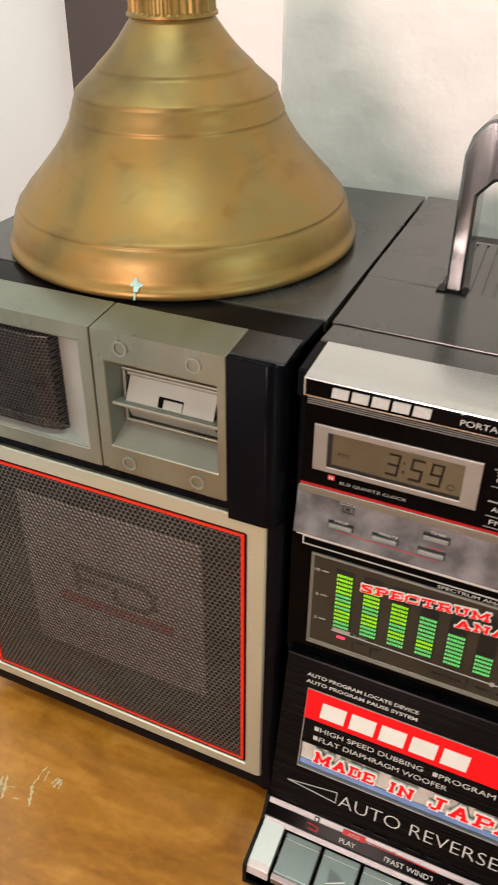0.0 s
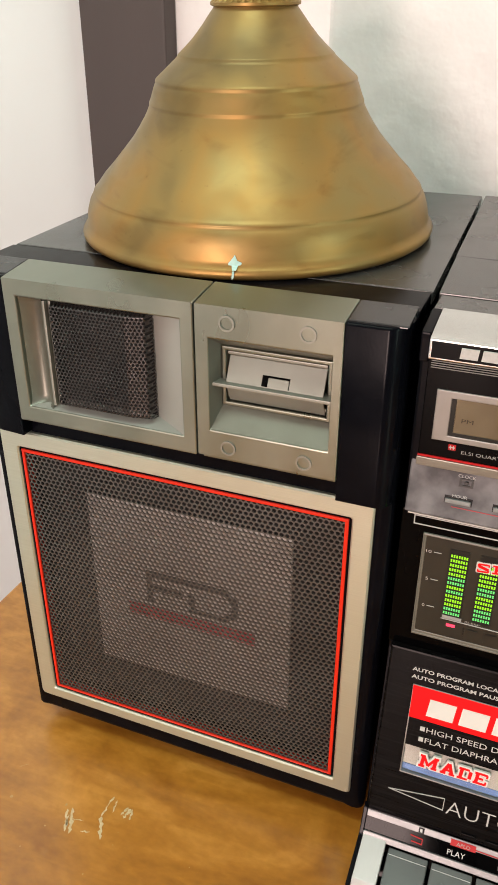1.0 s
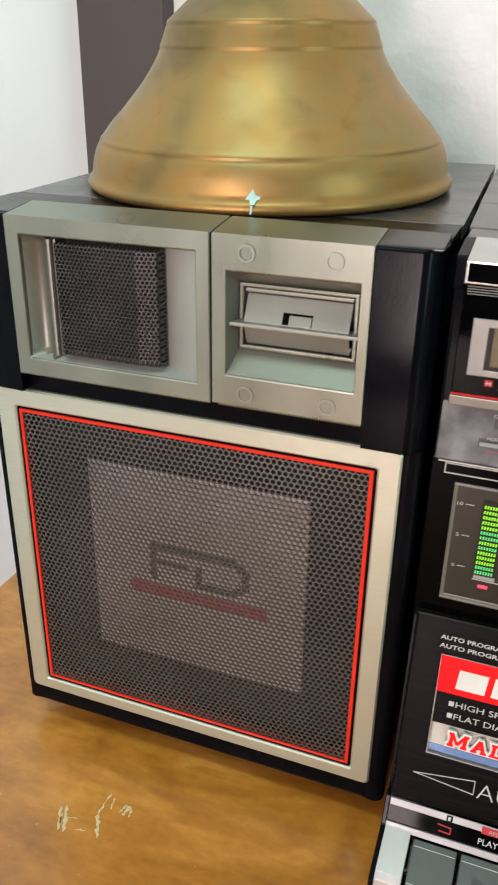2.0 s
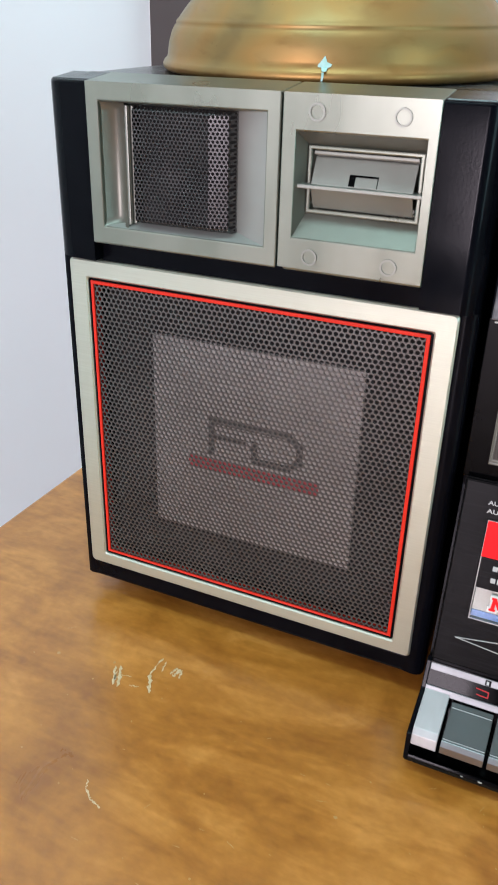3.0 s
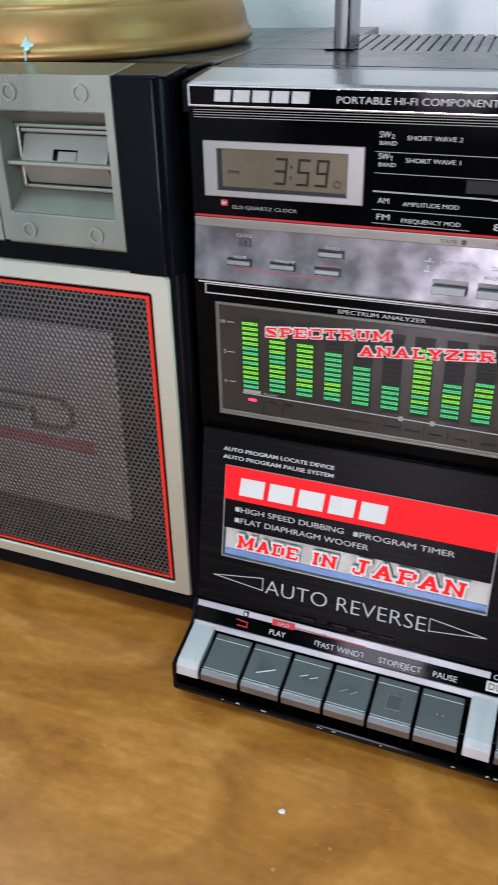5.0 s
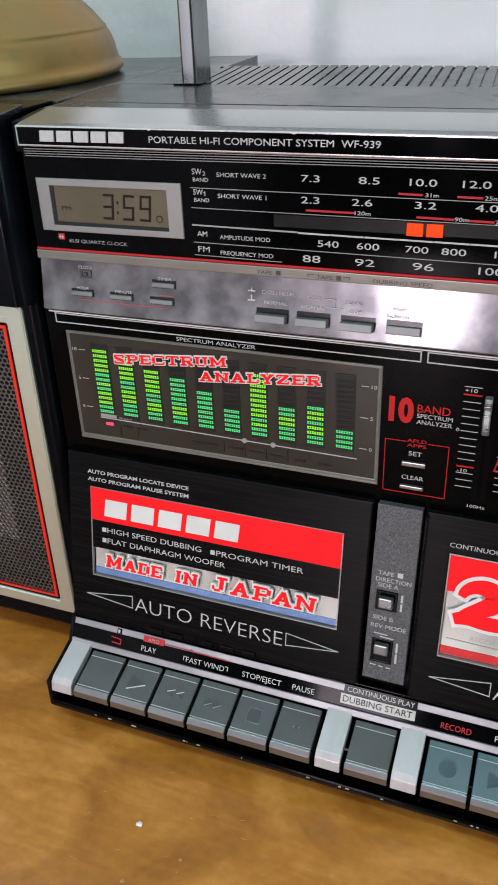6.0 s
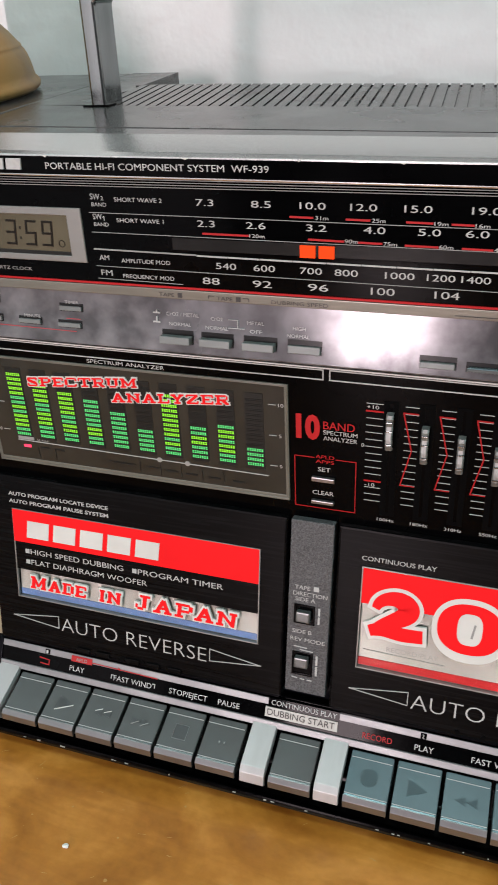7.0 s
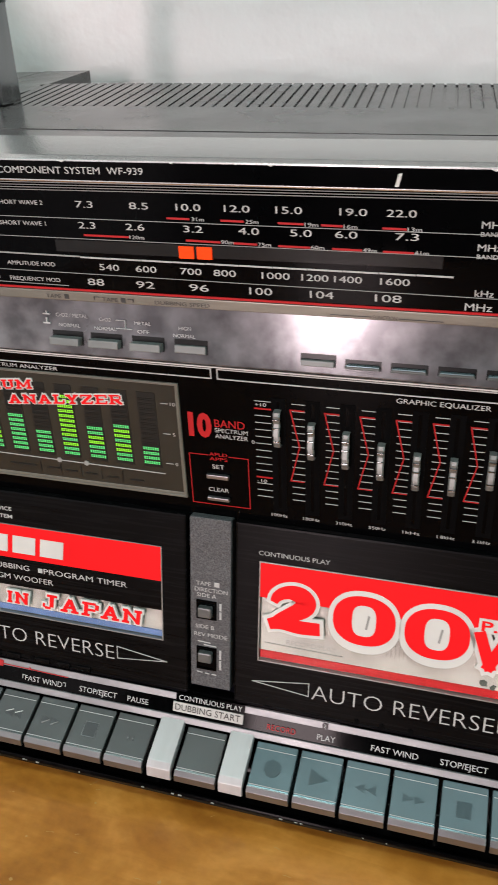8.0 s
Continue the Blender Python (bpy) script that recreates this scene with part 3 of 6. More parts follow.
def perforated(f, x0, x1, z0, z1, pitch, hole, thick, bulge=0.0, power=4):
    """A steel sheet with staggered round holes, each with its own rim and depth."""
    n = 12
    verts, faces = [], []
    row = pitch * math.sqrt(3) / 2
    cx, cz, hx, hz = (x0 + x1) / 2, (z0 + z1) / 2, (x1 - x0) / 2, (z1 - z0) / 2
    nz, nx = int((z1 - z0) / row), int((x1 - x0) / pitch)
    apothem = pitch / 2

    def swell(x, z):
        if not bulge:
            return 0.0
        u, w = abs(x - cx) / hx, abs(z - cz) / hz
        return bulge * max(0.0, 1 - u ** power) * max(0.0, 1 - w ** power)

    def put(x, z, d):
        x, z = min(max(x, x0), x1), min(max(z, z0), z1)
        verts.append(f(x, z, d + swell(x, z)))

    for iz in range(nz + 1):
        for ix in range(nx + 1):
            px = x0 + pitch * (ix + (0.5 if iz % 2 else 0.0))
            pz = z0 + row * iz
            if px > x1 + apothem * 0.4:
                continue
            b = len(verts)
            for k in range(n):
                a = 2 * math.pi * (k + 1) / n
                r = apothem / math.cos(math.pi / 6) if k % 2 == 0 else apothem
                put(px + r * math.cos(a), pz + r * math.sin(a), 0.0)
            for dd in (0.0, -thick):
                for k in range(n):
                    a = 2 * math.pi * (k + 1) / n
                    put(px + hole * math.cos(a), pz + hole * math.sin(a), dd)
            for k in range(n):
                j = (k + 1) % n
                faces.append((b + k, b + j, b + n + j, b + n + k))
                faces.append((b + n + k, b + n + j, b + 2 * n + j, b + 2 * n + k))
    me = bpy.data.meshes.new("grille")
    me.from_pydata(verts, [], faces)
    return me


def loudspeaker():
    sp = thing("loudspeaker", (-0.085, 0.1, 0.0), "black loudspeaker with silver front and red-edged grille on the table", "loudspeaker")
    z_top = 0.2572
    lower = extrude_profile([(0.018, 0.014), (0.018, z_top - 0.001), (0.034, z_top + 0.0005), (0.034, z_top - 0.004), (0.2, z_top - 0.004), (0.2, 0.014)], SL, SR, 0.0028, 3)
    cab = part("cabinet", lower, M["black"], sp, "black moulded plastic cabinet")
    lid = part("lid", extrude_profile([(0.0355, z_top - 0.0045), (0.0355, z_top + 0.0005), (0.197, z_top + RISE * 0.165), (0.197, z_top - 0.0045)], SL, SR, 0.0008), M["lid"], sp, "dark grey top cover")
    for v in lid.data.vertices:
        v.co.x -= 0.027 * max(0.0, v.co.y - 0.0355) - 0.0004 if v.co.x > 0 else 0.0
    # front of the cabinet round the grille, with a lip under it
    def stile(inner, z0, z1, soft_top):
        left = inner[0] < -0.1
        upper = z0 > 0.1
        edge = [(SL + 0.0035, 0.0014), (SL + 0.0012, 0.0022), (SL, 0.0045), (SL, 0.02)] if left else [(SR - 0.0055, 0.0012), (SR - 0.0028, 0.0016), (SR - 0.0012, 0.0026), (SR - 0.0003, 0.0042), (SR, 0.0062), (SR, 0.02)]
        lead = [(-0.168 if left else -0.004, 0.0022)]
        if upper:
            lead = [(SL + 0.01, -0.0034), (SL + 0.005, -0.002)] if left else [(-0.0002, -0.0042), (0.0006, -0.0042), (0.0018, -0.0038), (0.0034, -0.0026)]
            edge = [(SL + 0.002, 0.0012), (SL + 0.0005, 0.003), (SL, 0.0055), (SL, 0.02)] if left else [(0.0048, -0.0008), (0.006, 0.0016), (0.0067, 0.0044), (SR, 0.008), (SR, 0.0095), (SR, 0.02)]
        pts = [(inner[0], 0.02), inner] + lead + edge
        bm = bmesh.new()
        rows = []
        for z, back in [(z0, 0.0)] + ([(z1 - 0.0013, 0.0), (z1 - 0.0006, 0.0003), (z1 - 0.0001, 0.0009), (z1, 0.0018)] if soft_top else [(z1, 0.0)]):
            rows.append([bm.verts.new((x, min(y + back, 0.02), z)) for x, y in pts])
        bm.faces.new(rows[0])
        bm.faces.new(rows[-1][::-1])
        for a_, b_ in zip(rows, rows[1:]):
            for k in range(len(pts)):
                q = (k + 1) % len(pts)
                bm.faces.new((a_[k], b_[k], b_[q], a_[q]))
        return bm

    for inner, z0, z1, soft_top in (((-0.0092, 0.0034), 0.0125, 0.1854, False), ((-0.0146, -0.0042), 0.1856, z_top - 0.001, True), ((-0.163, 0.0034), 0.0125, 0.1854, False), ((-0.1553, -0.0042), 0.1856, z_top - 0.001, True)):
        ob = part("stile", stile(inner, z0, z1, soft_top), M["black"], sp)
        ob.data.shade_smooth()
        ob.data.set_sharp_from_angle(angle=radians(40))
    part("rail", boxed(F0, -0.1625, -0.009, 0.0122, 0.0275, -0.0195, -0.0026), M["black"], sp)
    for z0, z1 in ((0.1815, 0.1995), (0.2522, z_top - 0.0006)):
        part("rail", boxed(F0, -0.1556, -0.0142, z0, z1, -0.0195, -0.002), M["black"], sp)
    for x0, x1, y0 in ((-0.0147, SR - 0.0006, -0.0022), (SL + 0.0038, -0.1551, -0.0006)):
        part("corner_top", extrude_profile([(y0, z_top - 0.0014), (y0 + 0.0004, z_top - 0.0006), (0.0146, 0.2586), (0.0146, z_top - 0.0014)], x0, x1, 0.0004), M["blacktop"], sp)
    part("top_band", extrude_profile([(0.012, z_top - 0.006), (0.012, z_top + 0.0002), (0.034, z_top + 0.0007), (0.034, z_top - 0.006)], SL, SR, 0.0006), M["black"], sp)
    part("back_board", boxed(F0, -0.152, -0.015, 0.197, 0.2545, -0.0195, -0.0125), M["black"], sp)
    part("plinth", extrude_profile([(0.0018, 0.012), (0.0018, 0.0222), (0.03, 0.0222), (0.03, 0.012)], SL + 0.003, SR - 0.003, 0.0015), M["black"], sp)
    for fx in (-0.155, -0.015):
        for fy in (0.03, 0.17):
            bm = bmesh.new()
            bmesh.ops.create_cone(bm, cap_ends=True, segments=20, radius1=0.007, radius2=0.008, depth=0.0145, matrix=Matrix.Translation((fx, fy, 0.00725)))
            part("rubber_foot", bm, M["rubber"], sp)
    frame_ = part("grille_frame", soft_ring(F0, rounded(-0.1722, 0.0, 0.0225, 0.1845, 0.0022), rounded(-0.1632, -0.0086, 0.0292, 0.1763, 0.0012), -0.004, 0.0002, 0.0007), M["silverv"], sp, "brushed aluminium frame")
    part("rim", ring(F0, -0.1632, -0.0086, 0.0292, 0.1763, -0.162, -0.0098, 0.0306, 0.1751, -0.009, -0.0012), M["black"], frame_)
    part("red_trim", ring(F0, -0.162, -0.0098, 0.0306, 0.1751, -0.1606, -0.0114, 0.0316, 0.1736, -0.006, -0.0004, 0.0003), M["red"], sp, "thin red outline")
    me = perforated(flat(0.0012), -0.1605, -0.0112, 0.0318, 0.1736, 0.00244, 0.00095, 0.0007, 0.0012)
    me.materials.append(M["mesh"])
    part("grille", me, M["mesh"], sp, "grey perforated steel grille")
    part("baffle", boxed(F0, -0.164, -0.008, 0.028, 0.177, -0.016, -0.0125), M["baffle"], sp)
    dia = part("diaphragm", boxed(F0, -0.1372, -0.0355, 0.0525, 0.152, -0.0124, -0.0105, 0.001), M["cone"], sp, "grey flat square diaphragm")
    fd = flat(0.0105)
    for rank, seg in enumerate((((-0.1065, 0.0985), (-0.1065, 0.1145)), ((-0.1065, 0.1145), (-0.068, 0.1145)), ((-0.1065, 0.1065), (-0.0905, 0.1065)),
                ((-0.0845, 0.0985), (-0.0845, 0.1068)), ((-0.0845, 0.0985), (-0.068, 0.0985)),
                ((-0.068, 0.1145), (-0.0625, 0.1105)), ((-0.0625, 0.1105), (-0.0625, 0.1025)), ((-0.0625, 0.1025), (-0.068, 0.0985)))):
        part("emblem_stroke", lines(fd, [seg], 0.003, 0.0, 0.0003 + 0.00004 * rank), M["emblem"], dia, "dark stroke of an angular emblem")
    part("emblem_bar", boxed(fd, -0.1185, -0.0525, 0.0877, 0.0942, 0.0, 0.0004), M["emblem_red"], dia, "dull red bar under the emblem")
    # silver tweeter and horn plates, wrapped over the top edge
    FB = flat(-0.005)

    def plate(x0, x1, ox0, ox1, oz0, oz1):
        bm = ring(FB, x0, x1, 0.1937, 0.2562, ox0, ox1, oz0, oz1, -0.0095, 0.0)
        v = [bm.verts.new(p) for p in ((x0, -0.005, 0.2562), (x1, -0.005, 0.2562), (x1, 0.0145, 0.2588), (x0, 0.0145, 0.2588),
                                       (x0, 0.004, 0.2535), (x1, 0.004, 0.2535), (x1, 0.0145, 0.256), (x0, 0.0145, 0.256))]
        for q in ((0, 1, 2, 3), (4, 7, 6, 5), (1, 5, 6, 2), (0, 3, 7, 4), (2, 6, 7, 3)):
            bm.faces.new([v[i] for i in q])
        bmesh.ops.remove_doubles(bm, verts=bm.verts[:], dist=0.00005)
        return bm

    def soften(ob):
        bv = ob.modifiers.new("edge", "BEVEL")
        bv.width, bv.segments, bv.limit_method, bv.angle_limit = 0.0006, 2, "ANGLE", radians(40)

    tw = part("tweeter_plate", plate(-0.155, -0.0716, -0.1492, -0.0772, 0.2012, 0.2492), M["bezel"], sp, "silver plate with a recessed window")
    soften(tw)
    bm = bmesh.new()
    rim_y, deep = -0.0045, 0.003
    # sloped walls above, below and beside the cover, then a rounded trough and a rib
    v = [bm.verts.new(p) for p in ((-0.0772, rim_y, 0.2012), (-0.0772, rim_y, 0.2492), (-0.0925, deep, 0.248), (-0.0925, deep, 0.2038),
                                   (-0.1492, rim_y, 0.2492), (-0.1355, deep, 0.248), (-0.1355, deep, 0.2038), (-0.1492, rim_y, 0.2012))]
    for q in ((0, 1, 2, 3), (1, 4, 5, 2), (7, 0, 3, 6)):
        bm.faces.new([v[i] for i in q])
    part("recess", bm, M["recess"], tw)
    bm = bmesh.new()
    rows = []
    for z, k in ((0.2012, 0.15), (0.2024, 0.75), (0.2048, 1.0), (0.2455, 1.0), (0.248, 0.75), (0.2492, 0.15)):
        rows.append([bm.verts.new((-0.1492 + 0.0112 * i / 10, rim_y + 0.0056 * k * math.sin(math.pi * (0.1 + 0.8 * i / 10)), z)) for i in range(11)])
    for ra, rb in zip(rows, rows[1:]):
        for i in range(10):
            bm.faces.new((ra[i], ra[i + 1], rb[i + 1], rb[i])).smooth = True
    # the trough takes the silver with shade in its colour
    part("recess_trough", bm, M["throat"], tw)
    part("recess_rib", boxed(FB, -0.1382, -0.1369, 0.2026, 0.2482, -0.0085, -0.0016, 0.0005), M["bezel2"], tw)
    part("recess_rib", boxed(FB, -0.1367, -0.1354, 0.203, 0.248, -0.0085, -0.0034, 0.0005), M["bezel2"], tw)

    def cover(x, z, d):
        """The tweeter cover: a flat front that falls away towards one side, with rounded edges."""
        def rise(s, r):
            return math.sqrt(max(0.0, 1 - (1 - min(s / r, 1.0)) ** 2))
        k = rise(x + 0.1352, 0.0018) * rise(-0.0918 - x, 0.0012) * rise(z - 0.2032, 0.0024) * rise(0.2488 - z, 0.0024)
        fall = 0.0 if x < -0.1005 else (x + 0.1005) / 0.0087 * 0.0021
        fall += 0.0006 * math.exp(-((x + 0.111) ** 2 + (z - 0.226) ** 2) / 0.00006)
        return Vector((x, 0.0022 - d - (0.0072 - fall) * k, z))

    me = perforated(cover, -0.1352, -0.0918, 0.2032, 0.2488, 0.00165, 0.0006, 0.0004)
    me.materials.append(M["mesh2"])
    part("tweeter_grille", me, M["mesh2"], sp, "domed dark perforated tweeter cover")
    part("tweeter_back", boxed(FB, -0.1355, -0.0915, 0.2022, 0.2488, -0.0125, -0.0088), M["baffle"], sp)

    hp = part("horn_plate", plate(-0.0711, -0.0148, -0.0656, -0.0184, 0.2062, 0.2434), M["bezel"], sp, "silver plate with a slotted horn opening")
    soften(hp)
    bm = bmesh.new()
    o = [(-0.0656, 0.2062), (-0.0184, 0.2062), (-0.0184, 0.2434), (-0.0656, 0.2434)]
    i_ = [(-0.0634, 0.2142), (-0.02, 0.2142), (-0.02, 0.2385), (-0.0634, 0.2385)]
    a = [bm.verts.new(FB(x, z, -0.0005)) for x, z in o]
    b = [bm.verts.new(FB(x, z, -0.0085)) for x, z in i_]
    c = [bm.verts.new(FB(x, z, -0.0125)) for x, z in i_]
    for k in range(4):
        bm.faces.new((a[k], a[(k + 1) % 4], b[(k + 1) % 4], b[k]))
        bm.faces.new((b[k], b[(k + 1) % 4], c[(k + 1) % 4], c[k]))
    bm.faces.new(c[::-1])
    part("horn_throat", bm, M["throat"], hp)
    part("inner_frame", ring(FB, -0.0634, -0.02, 0.2142, 0.2385, -0.0617, -0.0217, 0.2158, 0.2369, -0.0125, -0.0072, 0.0005), M["bezel"], hp)
    part("vane", boxed(lambda x, z, d: FB(x, z, d - 0.0045 - (z - 0.2245) * 0.5), -0.0608, -0.0225, 0.2252, 0.2345, -0.0008, 0.0, 0.0002), M["bezel2"], hp)
    part("vane", boxed(lambda x, z, d: FB(x, z, d - 0.0045 + (z - 0.2245) * 0.5), -0.0608, -0.0225, 0.2162, 0.2238, -0.0008, 0.0, 0.0002), M["bezel2"], hp)
    for z in (0.2178, 0.2352):
        part("rail", boxed(FB, -0.0612, -0.022, z, z + 0.0014, -0.0125, -0.0078, 0.0004), M["bezel2"], hp)
    part("divider", boxed(FB, -0.0656, -0.0184, 0.2238, 0.2252, -0.009, -0.0022, 0.0003), M["bezel2"], hp)
    fv = lambda x, z, d: FB(x, z, d - 0.0045 - (z - 0.2245) * 0.5)
    part("slot", boxed(fv, -0.0466, -0.0358, 0.2256, 0.2294, -0.0004, 0.0001), M["hole"], hp)
    part("slot_tab", boxed(fv, -0.0442, -0.036, 0.2256, 0.2288, -0.0003, 0.0004, 0.0002), M["bezel2"], hp, "pale tab in the slot")
    for x, z in ((-0.058, 0.2502), (-0.0274, 0.2502), (-0.058, 0.1995), (-0.0274, 0.1995)):
        cap = part("screw_cap", disc(FB, x, z, 0.0031, -0.0004, 0.0006, 28, 0.0024), M["bezel2"], hp)
        part("cap_face", disc(FB, x, z, 0.00238, -0.0004, 0.00005, 28), M["bezel"], cap)
    part("notch", boxed(FB, -0.0713, -0.0685, 0.1937, 0.1946, -0.004, 0.0003), M["black"], hp)
    return sp


loudspeaker()

# ---- the brass horn on the loudspeaker ----


def brass_bell():
    prof = ((0.0755, 0.0004), (0.0778, 0), (0.0794, 0.0012), (0.0797, 0.0028), (0.0788, 0.0044), (0.0777, 0.0052), (0.0772, 0.0075), (0.0765, 0.0115), (0.0752, 0.0155), (0.074, 0.0176), (0.0731, 0.0185), (0.07325, 0.019), (0.0731, 0.0196), (0.0723, 0.0203), (0.0714, 0.0214), (0.0682, 0.0254), (0.0632, 0.0304), (0.0585, 0.0356), (0.0543, 0.0403), (0.0514, 0.0443), (0.0489, 0.048), (0.0473, 0.0508), (0.0464, 0.0527), (0.046, 0.0534), (0.0462, 0.054), (0.046, 0.0547), (0.0456, 0.0554), (0.0448, 0.0575), (0.044, 0.0598), (0.0433, 0.0615), (0.0429, 0.0621), (0.0431, 0.0627), (0.0428, 0.0634), (0.0422, 0.064), (0.0404, 0.0655), (0.0374, 0.0681), (0.0345, 0.0706), (0.0331, 0.0718), (0.033, 0.0723), (0.0325, 0.0728), (0.0298, 0.0752), (0.0264, 0.0784), (0.0224, 0.083), (0.0192, 0.0872), (0.0176, 0.0892), (0.0172, 0.09))
    bm = bmesh.new()
    n = 96
    rows = []
    for r, h in prof:
        rows.append([bm.verts.new((r * math.cos(2 * math.pi * k / n), r * math.sin(2 * math.pi * k / n), h)) for k in range(n)])
    for a, b in zip(rows, rows[1:]):
        for k in range(n):
            bm.faces.new((a[k], a[(k + 1) % n], b[(k + 1) % n], b[k])).smooth = True
    inner = [bm.verts.new((v.co.x * 0.985, v.co.y * 0.985, 0.0006)) for v in rows[0]]
    roof = [bm.verts.new((v.co.x * 0.4, v.co.y * 0.4, 0.06)) for v in rows[0]]
    for k in range(n):
        bm.faces.new((rows[0][k], inner[k], inner[(k + 1) % n], rows[0][(k + 1) % n]))
        bm.faces.new((inner[k], roof[k], roof[(k + 1) % n], inner[(k + 1) % n]))
    body = finish("bell_body", bm, M["brass"])
    # fluted neck
    bm = bmesh.new()
    rows = []
    for r, h, flute in ((0.0172, 0.0898, 0.0), (0.0186, 0.0904, 0.0), (0.0186, 0.0914, 0.0), (0.0178, 0.0922, 0.0007), (0.0176, 0.106, 0.0007), (0.0186, 0.1068, 0.0), (0.0186, 0.1082, 0.0), (0.015, 0.109, 0.0), (0.001, 0.1092, 0.0)):
        rows.append([bm.verts.new(((r - (flute if k % 4 < 2 else 0)) * math.cos(2 * math.pi * k / 144), (r - (flute if k % 4 < 2 else 0)) * math.sin(2 * math.pi * k / 144), h)) for k in range(144)])
    for a, b in zip(rows, rows[1:]):
        for k in range(144):
            bm.faces.new((a[k], a[(k + 1) % 144], b[(k + 1) % 144], b[k]))
    neck = finish("neck", bm, M["brass"])
    place = pose(-0.0861, 0.0965, 0.2606, 2.3, 0, 0)
    bell = thing("brass_bell", (-0.0861, 0.0965, 0.2606), "tarnished brass bell-shaped stand with turned rings, on the loudspeaker", "brass stand")
    bell.rotation_euler = (radians(2.3), 0, 0)
    for nm, me, lb in (("bell_body", body, ""), ("neck", neck, "fluted brass neck")):
        ob = new(nm, me)
        ob.parent = bell
        if lb:
            tagged(ob, lb)
    # green spot on the rim
    bm = bmesh.new()
    pr = random.Random(2)
    a0 = math.atan2(0.018 - 0.0965 - 0.004, -0.064 + 0.0861)
    for outline in ([(0.0, 0.0096), (0.0012, 0.0078), (0.0027, 0.0068), (0.0024, 0.0061), (0.0013, 0.0057), (0.0008, 0.0047), (-0.0006, 0.0046), (-0.0012, 0.0056), (-0.0026, 0.0059), (-0.0023, 0.0068), (-0.0012, 0.0079)],
                    [(0.0002, 0.0044), (0.0001, 0.0026), (-0.0003, 0.0012), (-0.0008, 0.0013), (-0.0006, 0.0044)]):
        vs = []
        for u, h in outline:
            u, h = u + pr.uniform(-0.0002, 0.0002), h + pr.uniform(-0.0002, 0.0002)
            ang = a0 + u / 0.077
            rr = 0.0776 + (0.0024 if h < 0.0052 else 0.0002) - max(0.0, h - 0.005) * 0.12
            vs.append(bm.verts.new((rr * math.cos(ang), rr * math.sin(ang), h)))
        bm.faces.new(vs)
    spot = new("verdigris", finish("verdigris", bm, M["patina"]))
    spot.parent = bell
    tagged(spot, "pale green verdigris spot")


brass_bell()

# ---- the radio cassette recorder ----
XL, XR = 0.0098, 0.3095
FT, FS, FE = flat(0.0), slope(0.0006, 0.1845, 0.16), flat(0.0025)
FDOOR = slope(-0.004, 0.105, 0.2)
FSTRIP = slope(-0.0155, 0.039, 0.526)
FKEY = lambda x, y, d: Vector((x, y, 0.0268 + (y + 0.0225) * 0.3 + d))

radio = thing("radio_cassette", (0.16, 0.09, 0.0), "black and silver twin-cassette radio recorder with red stickers on the table", "cassette recorder")


def word(body, f, x, z, h, width, mat, parent, **more):
    return lettering(body, f, x, z, h, width, M[mat], parent, **more)


